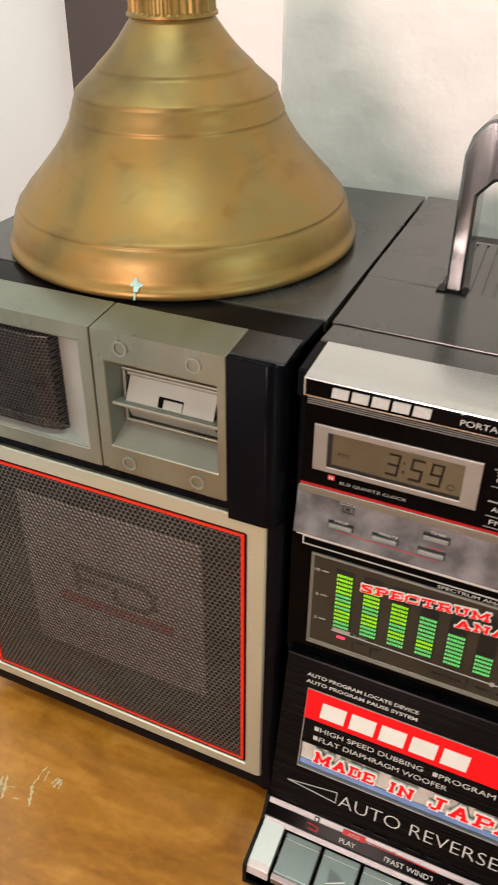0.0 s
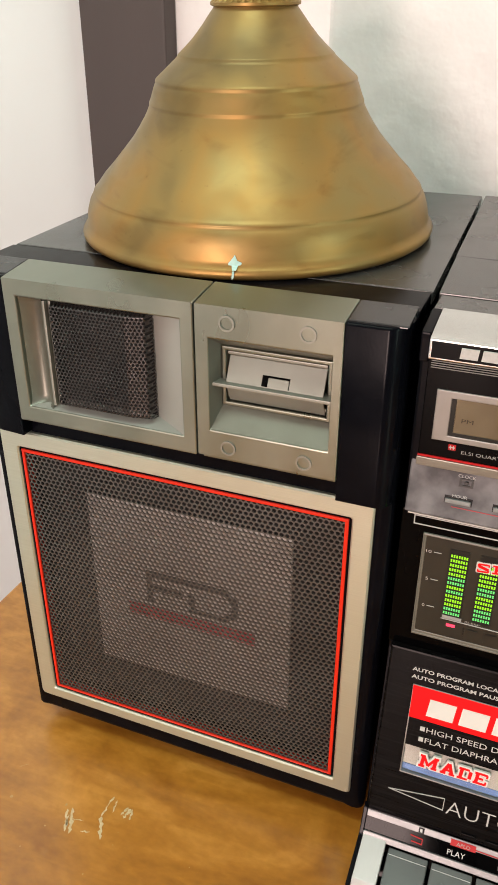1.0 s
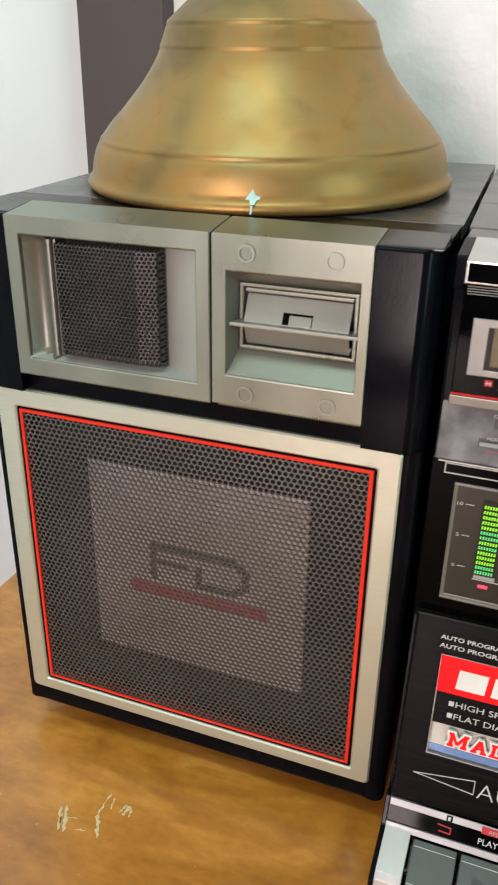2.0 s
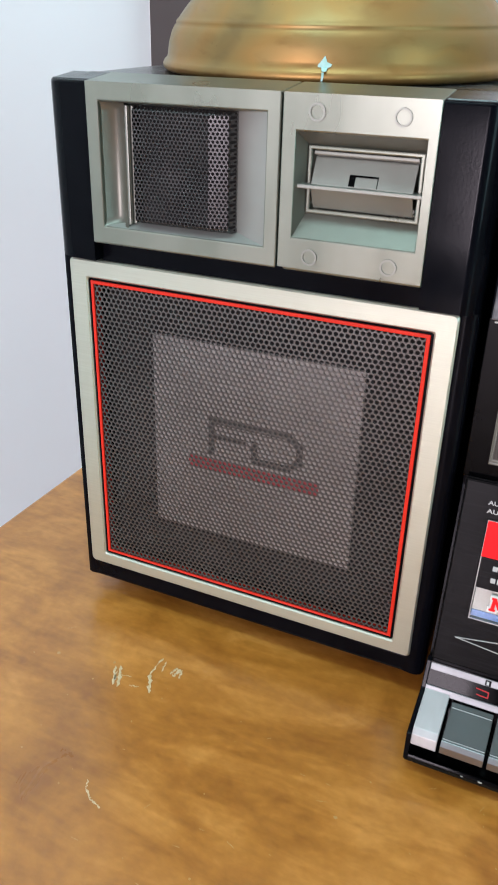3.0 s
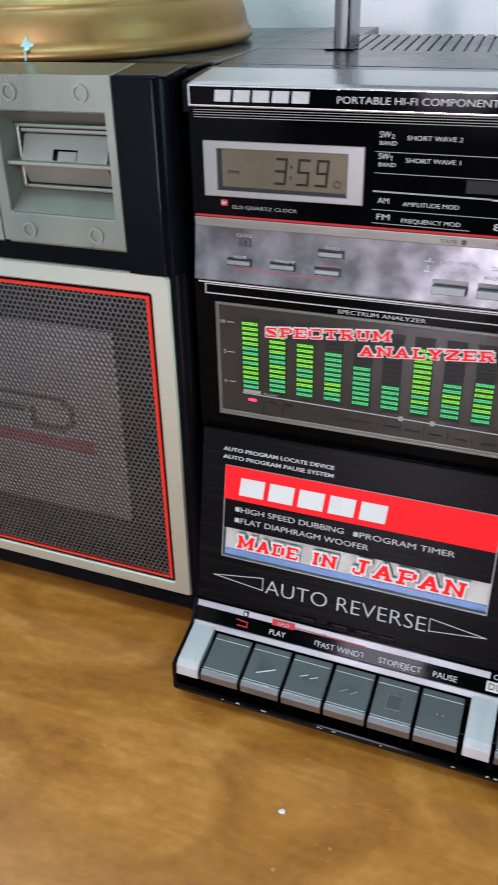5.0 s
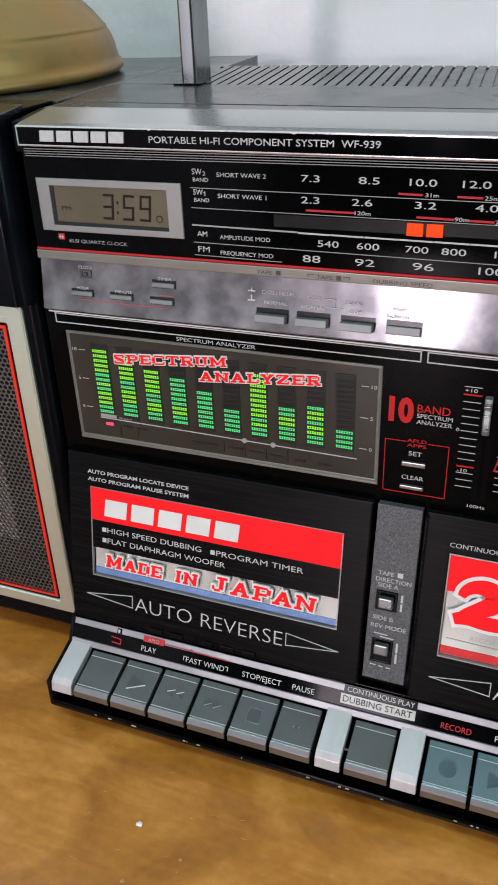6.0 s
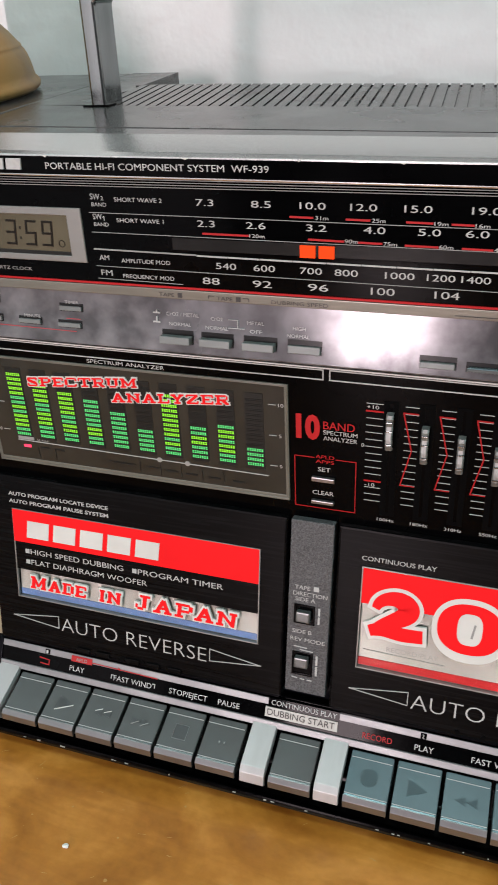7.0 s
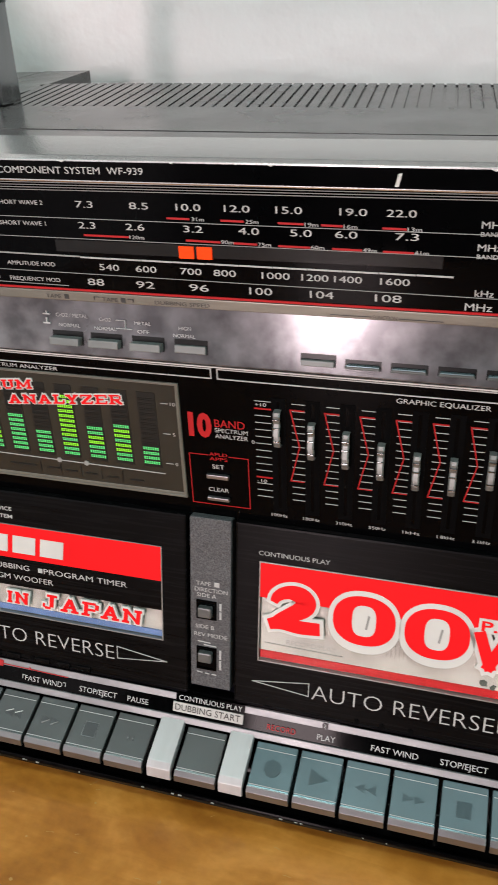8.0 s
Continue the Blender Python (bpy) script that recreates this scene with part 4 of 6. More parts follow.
# stroke letters with slab feet: upright strokes, thin strokes, feet, in a unit cell
SLAB = {
    "S": [(0.12, 0.75, 0.12, 0.9), (0.12, 0.93, 0.88, 0.93), (0.88, 0.7, 0.88, 0.93), (0.14, 0.72, 0.86, 0.32), (0.12, 0.07, 0.88, 0.07), (0.12, 0.07, 0.12, 0.32), (0.88, 0.07, 0.88, 0.3)],
    "P": [(0.28, 0, 0.28, 1), (0.05, 0.06, 0.5, 0.06), (0.05, 0.94, 0.8, 0.94), (0.28, 0.46, 0.8, 0.46), (0.88, 0.52, 0.88, 0.88)],
    "E": [(0.25, 0, 0.25, 1), (0.04, 0.06, 0.92, 0.06), (0.04, 0.94, 0.92, 0.94), (0.25, 0.5, 0.7, 0.5), (0.92, 0.06, 0.92, 0.3), (0.92, 0.7, 0.92, 0.94)],
    "C": [(0.12, 0.2, 0.12, 0.8), (0.18, 0.06, 0.85, 0.06), (0.18, 0.94, 0.85, 0.94), (0.9, 0.65, 0.9, 0.94), (0.9, 0.06, 0.9, 0.28)],
    "T": [(0.5, 0, 0.5, 1), (0.05, 0.94, 0.95, 0.94), (0.05, 0.7, 0.05, 0.94), (0.95, 0.7, 0.95, 0.94), (0.25, 0.06, 0.75, 0.06)],
    "R": [(0.25, 0, 0.25, 1), (0.04, 0.06, 0.48, 0.06), (0.04, 0.94, 0.78, 0.94), (0.25, 0.48, 0.78, 0.48), (0.85, 0.54, 0.85, 0.88), (0.55, 0.48, 0.85, 0.06), (0.78, 0.06, 0.98, 0.06)],
    "U": [(0.22, 0.2, 0.22, 1), (0.8, 0.2, 0.8, 1), (0.28, 0.06, 0.74, 0.06), (0.04, 0.94, 0.42, 0.94), (0.6, 0.94, 0.97, 0.94)],
    "M": [(0.18, 0, 0.18, 1), (0.84, 0, 0.84, 1), (0.2, 0.94, 0.5, 0.2), (0.82, 0.94, 0.5, 0.2), (0.02, 0.06, 0.34, 0.06), (0.68, 0.06, 0.99, 0.06), (0.02, 0.94, 0.25, 0.94), (0.78, 0.94, 0.99, 0.94)],
    "A": [(0.5, 0.96, 0.2, 0.04), (0.5, 0.96, 0.8, 0.04), (0.3, 0.36, 0.7, 0.36), (0.03, 0.06, 0.4, 0.06), (0.6, 0.06, 0.97, 0.06)],
    "N": [(0.2, 0, 0.2, 1), (0.82, 0, 0.82, 1), (0.2, 0.96, 0.82, 0.06), (0.03, 0.06, 0.38, 0.06), (0.62, 0.94, 0.98, 0.94), (0.03, 0.94, 0.25, 0.94)],
    "L": [(0.28, 0, 0.28, 1), (0.05, 0.94, 0.52, 0.94), (0.05, 0.06, 0.92, 0.06), (0.92, 0.06, 0.92, 0.36)],
    "Y": [(0.5, 0, 0.5, 0.45), (0.5, 0.45, 0.2, 0.94), (0.5, 0.45, 0.8, 0.94), (0.03, 0.94, 0.38, 0.94), (0.62, 0.94, 0.97, 0.94), (0.28, 0.06, 0.72, 0.06)],
    "Z": [(0.1, 0.94, 0.9, 0.94), (0.1, 0.06, 0.9, 0.06), (0.86, 0.92, 0.14, 0.08), (0.1, 0.72, 0.1, 0.94), (0.9, 0.06, 0.9, 0.3)],
    "D": [(0.25, 0, 0.25, 1), (0.04, 0.06, 0.75, 0.06), (0.04, 0.94, 0.75, 0.94), (0.86, 0.18, 0.86, 0.82)],
    "I": [(0.5, 0, 0.5, 1), (0.2, 0.06, 0.8, 0.06), (0.2, 0.94, 0.8, 0.94)],
    "J": [(0.62, 0.15, 0.62, 1), (0.3, 0.94, 0.95, 0.94), (0.2, 0.06, 0.56, 0.06), (0.12, 0.1, 0.12, 0.34)],
}


WIDTH = {"I": 0.6, "M": 1.25, "N": 1.08, "A": 1.08, "J": 0.9, "E": 0.95, "L": 0.92, "S": 0.9}


def bars(f, strokes, margin, d0, d1):
    """Straight strokes ((x, z), (x, z), width), each grown by a margin all round."""
    bm = bmesh.new()
    for rank, ((ax, az), (bx, bz), width) in enumerate(strokes):
        t = Vector((bx - ax, bz - az)).normalized()
        n, t = Vector((-t.y, t.x)) * (width / 2 + margin), t * margin
        q = [(ax - t.x + n.x, az - t.y + n.y), (ax - t.x - n.x, az - t.y - n.y), (bx + t.x - n.x, bz + t.y - n.y), (bx + t.x + n.x, bz + t.y + n.y)]
        lo = [bm.verts.new(f(x, z, d0)) for x, z in q]
        hi = [bm.verts.new(f(x, z, d1 + 0.000012 * rank)) for x, z in q]
        bm.faces.new(hi)
        for k in range(4):
            bm.faces.new((lo[k], hi[k], hi[(k + 1) % 4], lo[(k + 1) % 4]))
    return bm


def slab_word(body, f, x, z, h, width, parent, rise=0.0, lean=0.0):
    """A red sticker word in slab letters on a white edge, cut out letter by letter."""
    unit = width / sum(WIDTH.get(ch, 1.0) for ch in body)
    a = x
    for ch in body:
        cell = unit * WIDTH.get(ch, 1.0)
        strokes = []
        for u0, v0, u1, v1 in SLAB[ch]:
            p, q = a + cell * (0.04 + 0.92 * u0) + lean * h * v0, a + cell * (0.04 + 0.92 * u1) + lean * h * v1
            thick = 0.14 if abs(v1 - v0) < 0.34 else 0.18 if u0 != u1 and ch in "MN" else 0.27
            strokes.append(((p, z + h * v0 + (p - x) * rise), (q, z + h * v1 + (q - x) * rise), thick * h))
        part("letter_edge", bars(f, strokes, h * 0.13, -0.0007, 0.0004), M["paper"], parent)
        part("sticker_letter", bars(f, strokes, 0.0, 0.0004, 0.0008), M["sticker"], parent)
        a += cell


def blocks(f, x, z, h, width, n, mat, parent, d, lean=0.1):
    """A maker's mark, as plain slanted blocks."""
    w = width / n
    for k in range(n):
        a, b = x + w * k + w * 0.06, x + w * (k + 1) - w * 0.06
        part("mark", polygon(f, [(a, z), (b - h * lean, z), (b, z + h), (a + h * lean, z + h)], 0.0, d), M[mat], parent)


def radio_shell():
    part("chassis", extrude_profile([(0.004, 0.008), (0.004, 0.2505), (0.0212, 0.2512), (0.18, 0.2512), (0.195, 0.24), (0.195, 0.008)], XL, XR, 0.0012), M["black"], radio, "black plastic housing")
    for fx in (0.04, 0.28):
        for fy in (0.02, 0.17):
            bm = bmesh.new()
            bmesh.ops.create_cone(bm, cap_ends=True, segments=20, radius1=0.007, radius2=0.008, depth=0.009, matrix=Matrix.Translation((fx, fy, 0.0045)))
            part("rubber_foot", bm, M["rubber"], radio)
    # top cover: a rising left part, a front band and a ribbed vent field
    zc = 0.2572
    y0, yv = 0.0372, 0.083
    cover = part("top_cover", extrude_profile([(y0, 0.2525), (y0, zc), (yv, zc + 0.0022), (yv, 0.2525)], XL, XR, 0.0005), M["lid"], radio, "dark grey top cover")
    xv, yv2, lift = 0.0385, 0.137, 0.0034
    part("side_cover", extrude_profile([(yv - 0.0012, 0.2525), (yv - 0.0012, zc + 0.002), (yv - 0.0002, zc + 0.00222), (0.197, 0.2628), (0.197, 0.2525)], XL, xv, 0.0), M["lid"], radio)
    part("vent_bed", extrude_profile([(yv, 0.252), (yv, zc + 0.0008), (yv2, zc + lift + 0.0008), (yv2 + 0.01, 0.252)], xv, XR, 0.0), M["lid"], radio)
    part("vent_lip", extrude_profile([(yv2 - 0.0015, 0.2525), (yv2 - 0.0015, zc + 0.0013 + lift), (yv2 + 0.002, zc + 0.0009 + lift), (yv2 + 0.006, 0.2525)], xv, XR, 0.0), M["lid"], radio)
    pitch = 0.0047
    for i in range(57):
        x = 0.0417 + pitch * i
        part("vent_slat", extrude_profile([(yv + 0.0003, 0.2525), (yv + 0.0003, zc + 0.0014), (yv2 - 0.001, zc + 0.0015 + lift), (yv2 - 0.001, 0.2525)], x, x + 0.0036, 0.0), M["lid"], radio)
    part("handle_slot", room_box(0.0375, 0.0495, 0.0788, 0.0862, 0.2584, 0.2596), M["gloss"], cover)
    part("front_strip", extrude_profile([(0.021, 0.2505), (0.021, 0.2568), (0.0352, 0.2571), (0.0352, 0.2505)], XL + 0.0004, XR, 0.0004), M["lid"], radio)
    # silver bar along the front edge
    bar = part("front_bar", extrude_profile([(-0.002, 0.2466), (-0.002, 0.2536), (0.0012, 0.2544), (0.0205, 0.2572), (0.0205, 0.252), (0.006, 0.2466)], XL + 0.0035, XR - 0.0035, 0.0004), M["bar"], radio, "silver bar with worn black name band")
    part("end_cap", extrude_profile([(0.001, 0.244), (0.001, 0.2545), (0.0205, 0.2568), (0.0205, 0.244)], XL, XL + 0.0034, 0.0006), M["black"], radio)
    fb = flat(-0.002)
    band = part("name_band", boxed(fb, XL + 0.0044, XR - 0.0044, 0.2474, 0.2531, -0.0008, 0.0003), M["gloss"], bar)
    blocks(fb, 0.0232, 0.2485, 0.0036, 0.0345, 5, "print", band, 0.0009)
    word("PORTABLE HI-FI COMPONENT SYSTEM  WF-939", fb, 0.0665, 0.2488, 0.0021, 0.0785, "print", band, d=0.0005)
    pr = random.Random(5)
    for _ in range(9):
        x, w = pr.uniform(0.06, 0.26), pr.uniform(0.0008, 0.003)
        part("chip", polygon(fb, [(x, 0.2531), (x + w, 0.2531), (x + w * 0.6, 0.2531 - pr.uniform(0.0002, 0.0006))], 0.0, 0.0005), M["paper"], band)
    part("paint_mark", polygon(fb, [(0.2225, 0.2478), (0.2236, 0.2478), (0.2244, 0.2516), (0.2233, 0.2513)], 0.0, 0.0006), M["paper"], band, "smear of white paint")
    # the covers stand a little askew of the front
    for ob in radio.children_recursive:
        if ob.name.split(".")[0] in ("side_cover", "vent_bed", "vent_lip", "vent_slat"):
            for v in ob.data.vertices:
                v.co.x -= 0.06 * max(0.0, v.co.y - 0.083) if v.co.x > 0.02 else 0.0
        if ob.name.split(".")[0] in ("side_cover", "top_cover"):
            for v in ob.data.vertices:
                v.co.x -= 0.0008 + 0.027 * max(0.0, v.co.y - 0.0355) if v.co.x < 0.02 else 0.0
    # the worn top sags a little towards its far end
    for ob in radio.children_recursive:
        k = 0.014 if ob.name.split(".")[0] in ("top_cover", "vent_bed", "vent_lip", "vent_slat", "handle_slot") else 0.0125 if ob.name.split(".")[0] == "front_strip" else 0.007 if ob.name.split(".")[0] in ("front_bar", "name_band", "paint_mark", "chip") else 0.0
        if k:
            for v in ob.data.vertices:
                v.co.z -= k * max(0.0, v.co.x - 0.08)
    return bar


radio_shell()


def tuner():
    pan = part("tuner_panel", boxed(FT, XL + 0.0035, XR - 0.0035, 0.2058, 0.2464, -0.006, 0.0, 0.0004), M["gloss"], radio, "glossy black tuning panel")
    for z in (0.2455, 0.2447, 0.2439, 0.2431):
        part("groove_line", lines(FT, [((0.0145, z), (0.3055, z))], 0.00022), M["dim"], pan)
    # clock
    clk = part("clock_frame", ring(FT, 0.0175, 0.076, 0.2165, 0.2356, 0.0228, 0.0702, 0.2188, 0.2329, -0.001, 0.0006, 0.0003), M["lcdframe"], radio, "grey frame of the clock")
    part("clock_glass", boxed(FT, 0.0228, 0.0702, 0.2188, 0.2329, -0.001, 0.0001), M["lcd"], clk, "beige liquid crystal clock display")
    part("glass_edge", boxed(FT, 0.0228, 0.0244, 0.2188, 0.2329, 0.0001, 0.0003), M["unlit"], clk)
    part("glass_edge", boxed(FT, 0.0244, 0.0702, 0.2188, 0.2201, 0.0001, 0.0003), M["unlit"], clk)
    word("PM", FT, 0.0268, 0.2243, 0.0015, 0.004, "segment", clk)
    segs = {"3": "abgcd", "5": "afgcd", "9": "abfgcd"}

    def digit(ch, x, z, w, h):
        e = {"a": ((0, 2), (1, 2)), "g": ((0, 1), (1, 1)), "d": ((0, 0), (1, 0)), "b": ((1, 1), (1, 2)), "c": ((1, 0), (1, 1)), "f": ((0, 1), (0, 2)), "e": ((0, 0), (0, 1))}
        part("digit", lines(FT, [((x + w * p[0] + h * 0.05 * p[1], z + h / 2 * p[1]), (x + w * q[0] + h * 0.05 * q[1], z + h / 2 * q[1])) for p, q in (e[s] for s in segs[ch])], 0.0008), M["segment"], clk)

    digit("3", 0.0445, 0.2222, 0.0034, 0.0082)
    digit("5", 0.0525, 0.2222, 0.0036, 0.0082)
    digit("9", 0.0592, 0.2222, 0.0036, 0.0082)
    part("digit", lines(FT, [((0.0502, 0.2242), (0.0502, 0.2246)), ((0.0504, 0.2278), (0.0504, 0.2282))], 0.0006), M["segment"], clk)
    part("clock_sign", disc(FT, 0.0667, 0.2229, 0.0013, 0.0, 0.0002, 18, 0.001), M["segment"], clk)
    part("quartz_sign", boxed(FT, 0.0236, 0.0262, 0.2133, 0.2155, 0.0, 0.0002), M["redprint"], pan)
    part("quartz_sign", lines(FT, [((0.024, 0.2144), (0.0258, 0.2144)), ((0.0244, 0.2138), (0.0244, 0.215)), ((0.0254, 0.2138), (0.0254, 0.215))], 0.0003, 0.0, 0.0004), M["print"], pan)
    word("ELSI QUARTZ CLOCK", FT, 0.0282, 0.2125, 0.0012, 0.0245, "dim", pan)
    # band names and rules
    word("SW", FT, 0.0805, 0.2387, 0.0019, 0.0036, "print", pan)
    word("2", FT, 0.0844, 0.2385, 0.0013, 0.001, "print", pan)
    word("BAND", FT, 0.0807, 0.2364, 0.0013, 0.0056, "print", pan)
    word("SW", FT, 0.0805, 0.232, 0.0019, 0.0036, "print", pan)
    part("band_number", lines(FT, [((0.0848, 0.2318), (0.0848, 0.2331)), ((0.0848, 0.2331), (0.0844, 0.2328))], 0.0002), M["print"], pan)
    word("BAND", FT, 0.0807, 0.2297, 0.0013, 0.0056, "print", pan)
    word("SHORT WAVE 2", FT, 0.0895, 0.2382, 0.0014, 0.0175, "print", pan)
    word("SHORT WAVE 1", FT, 0.0895, 0.2313, 0.0014, 0.0175, "print", pan)
    word("AM", FT, 0.081, 0.2179, 0.0018, 0.0038, "print", pan)
    word("AMPLITUDE MOD", FT, 0.0895, 0.2174, 0.0014, 0.0185, "print", pan)
    word("FM", FT, 0.081, 0.2124, 0.002, 0.0044, "print", pan)
    word("FREQUENCY MOD", FT, 0.0895, 0.2119, 0.0014, 0.0195, "print", pan)
    for z, x1, drop in ((0.2343, 0.262, 0.001), (0.2276, 0.262, 0.001), (0.2157, 0.262, 0.0014), (0.2112, 0.112, 0.0004)):
        part("rule", lines(FT, [((0.0795, z), (x1, z - drop))], 0.0002), M["dim"], pan)
    part("tick_rule", lines(FT, [((0.0795, 0.2217), (0.1175, 0.2213))], 0.0005), M["dim"], pan)
    for i in range(11):
        part("tick_rule", lines(FT, [((0.1182 + 0.0112 * i, 0.2211 - 0.00006 * i), (0.1287 + 0.0112 * i, 0.221 - 0.00006 * i))], 0.0005), M["print"], pan)
    for body, x, w in (("7.3", 0.119, 0.0062), ("8.5", 0.138, 0.0066), ("10.0", 0.154, 0.0083), ("12.0", 0.170, 0.0083), ("15.0", 0.1865, 0.0083), ("19.0", 0.2062, 0.0083), ("22.0", 0.2202, 0.0088)):
        word(body, FT, x, 0.2377, 0.0021, w, "print", pan)
    for body, x, w in (("2.3", 0.119, 0.0062), ("2.6", 0.136, 0.0066), ("3.2", 0.156, 0.0066), ("4.0", 0.1743, 0.0068), ("5.0", 0.191, 0.0068), ("6.0", 0.205, 0.0068), ("7.3", 0.223, 0.007)):
        word(body, FT, x, 0.2309, 0.0021, w, "print", pan)
    reds = [((0.151, 0.2352), (0.158, 0.2351)), ((0.169, 0.235), (0.176, 0.2349)), ((0.1875, 0.2348), (0.195, 0.2347)), ((0.201, 0.2346), (0.207, 0.2345)), ((0.2195, 0.2343), (0.226, 0.2342)),
            ((0.121, 0.2287), (0.1365, 0.2286)), ((0.157, 0.2283), (0.168, 0.2281)), ((0.173, 0.228), (0.18, 0.2279)), ((0.1875, 0.2277), (0.197, 0.2276)), ((0.2045, 0.2275), (0.213, 0.2274)), ((0.22, 0.2273), (0.2285, 0.2272))]
    for seg in reds:
        part("band_mark", lines(FT, [(seg[0], seg[1])], 0.0006, 0.0, 0.0004), M["redprint"], pan)
    for body, x, z in (("31m", 0.159, 0.2345), ("25m", 0.1768, 0.2343), ("19m", 0.1956, 0.234), ("16m", 0.2076, 0.2338), ("13m", 0.2266, 0.2336), ("120m", 0.137, 0.228), ("90m", 0.1685, 0.2276), ("75m", 0.1806, 0.2273), ("60m", 0.1975, 0.2271), ("49m", 0.2136, 0.2269), ("41m", 0.229, 0.2267)):
        word(body, FT, x, z, 0.0012, 0.0052 if len(body) > 3 else 0.0042, "print", pan)
    part("dial_slot", boxed(FT, 0.1095, 0.2375, 0.2228, 0.2268, 0.0, 0.0002), M["scopedark"], pan, "smoked dial window")
    for x in (0.154, 0.1602):
        part("pointer", boxed(FT, x, x + 0.0051, 0.2224, 0.2264, 0.0, 0.0007, 0.0001), M["orange"], pan, "orange tuning pointer, brightened by a little added glow")
    for body, x, w in (("540", 0.1247, 0.0072), ("600", 0.138, 0.0074), ("700", 0.1538, 0.0074), ("800", 0.1653, 0.0076), ("1000", 0.1815, 0.0092), ("1200", 0.1945, 0.0086), ("1400", 0.2049, 0.0087), ("1600", 0.2192, 0.009)):
        word(body, FT, x, 0.217, 0.0021, w, "print", pan)
    for body, x, w in (("88", 0.1195, 0.0062), ("92", 0.1375, 0.0066), ("96", 0.1565, 0.0068), ("100", 0.1772, 0.0076), ("104", 0.1972, 0.0076), ("108", 0.2178, 0.0082)):
        word(body, FT, x, 0.2115, 0.0023, w, "print", pan)
    word("MHz", FT, 0.2475, 0.2352, 0.002, 0.0068, "print", pan)
    word("BAND", FT, 0.2475, 0.2329, 0.0013, 0.006, "print", pan)
    word("MHz", FT, 0.247, 0.2286, 0.002, 0.0068, "print", pan)
    word("BAND", FT, 0.247, 0.2263, 0.0013, 0.006, "print", pan)
    word("kHz", FT, 0.2475, 0.2148, 0.002, 0.0055, "print", pan)
    word("MHz", FT, 0.245, 0.2103, 0.0023, 0.008, "print", pan)
    part("red_line", boxed(FT, XL + 0.0036, XR - 0.0036, 0.2092, 0.2099, 0.0, 0.0005), M["redprint"], pan, "thin red line")
    st = part("champagne_strip", boxed(FT, XL + 0.0033, XR - 0.0033, 0.2056, 0.209, -0.004, 0.0008, 0.0003), M["beige"], radio, "champagne coloured strip with small dark words")
    f2 = flat(-0.0008)
    word("TAPE", f2, 0.103, 0.2064, 0.0013, 0.0058, "dark_print", st)
    part("tape_number", boxed(f2, 0.1101, 0.1117, 0.2063, 0.2079, 0.0, 0.0002), M["dark_print"], st)
    word("TAPE", f2, 0.1245, 0.2063, 0.0013, 0.0058, "dark_print", st)
    part("tape_number", boxed(f2, 0.1315, 0.1331, 0.2062, 0.2078, 0.0, 0.0002), M["dark_print"], st)
    part("bracket", lines(f2, [((0.1215, 0.2067), (0.1215, 0.2076)), ((0.1215, 0.2076), (0.1235, 0.2076)), ((0.134, 0.2075), (0.136, 0.2075)), ((0.136, 0.2075), (0.136, 0.2066))], 0.0002), M["dark_print"], st)
    word("DUBBING SPEED", f2, 0.144, 0.2063, 0.0013, 0.0195, "dark_print", st)
    word("FUNCTION", f2, 0.2176, 0.206, 0.0012, 0.0074, "dark_print", st)
    part("bracket", lines(f2, [((0.204, 0.2066), (0.217, 0.2066)), ((0.2255, 0.2065), (0.239, 0.2064))], 0.0002), M["dark_print"], st)


tuner()


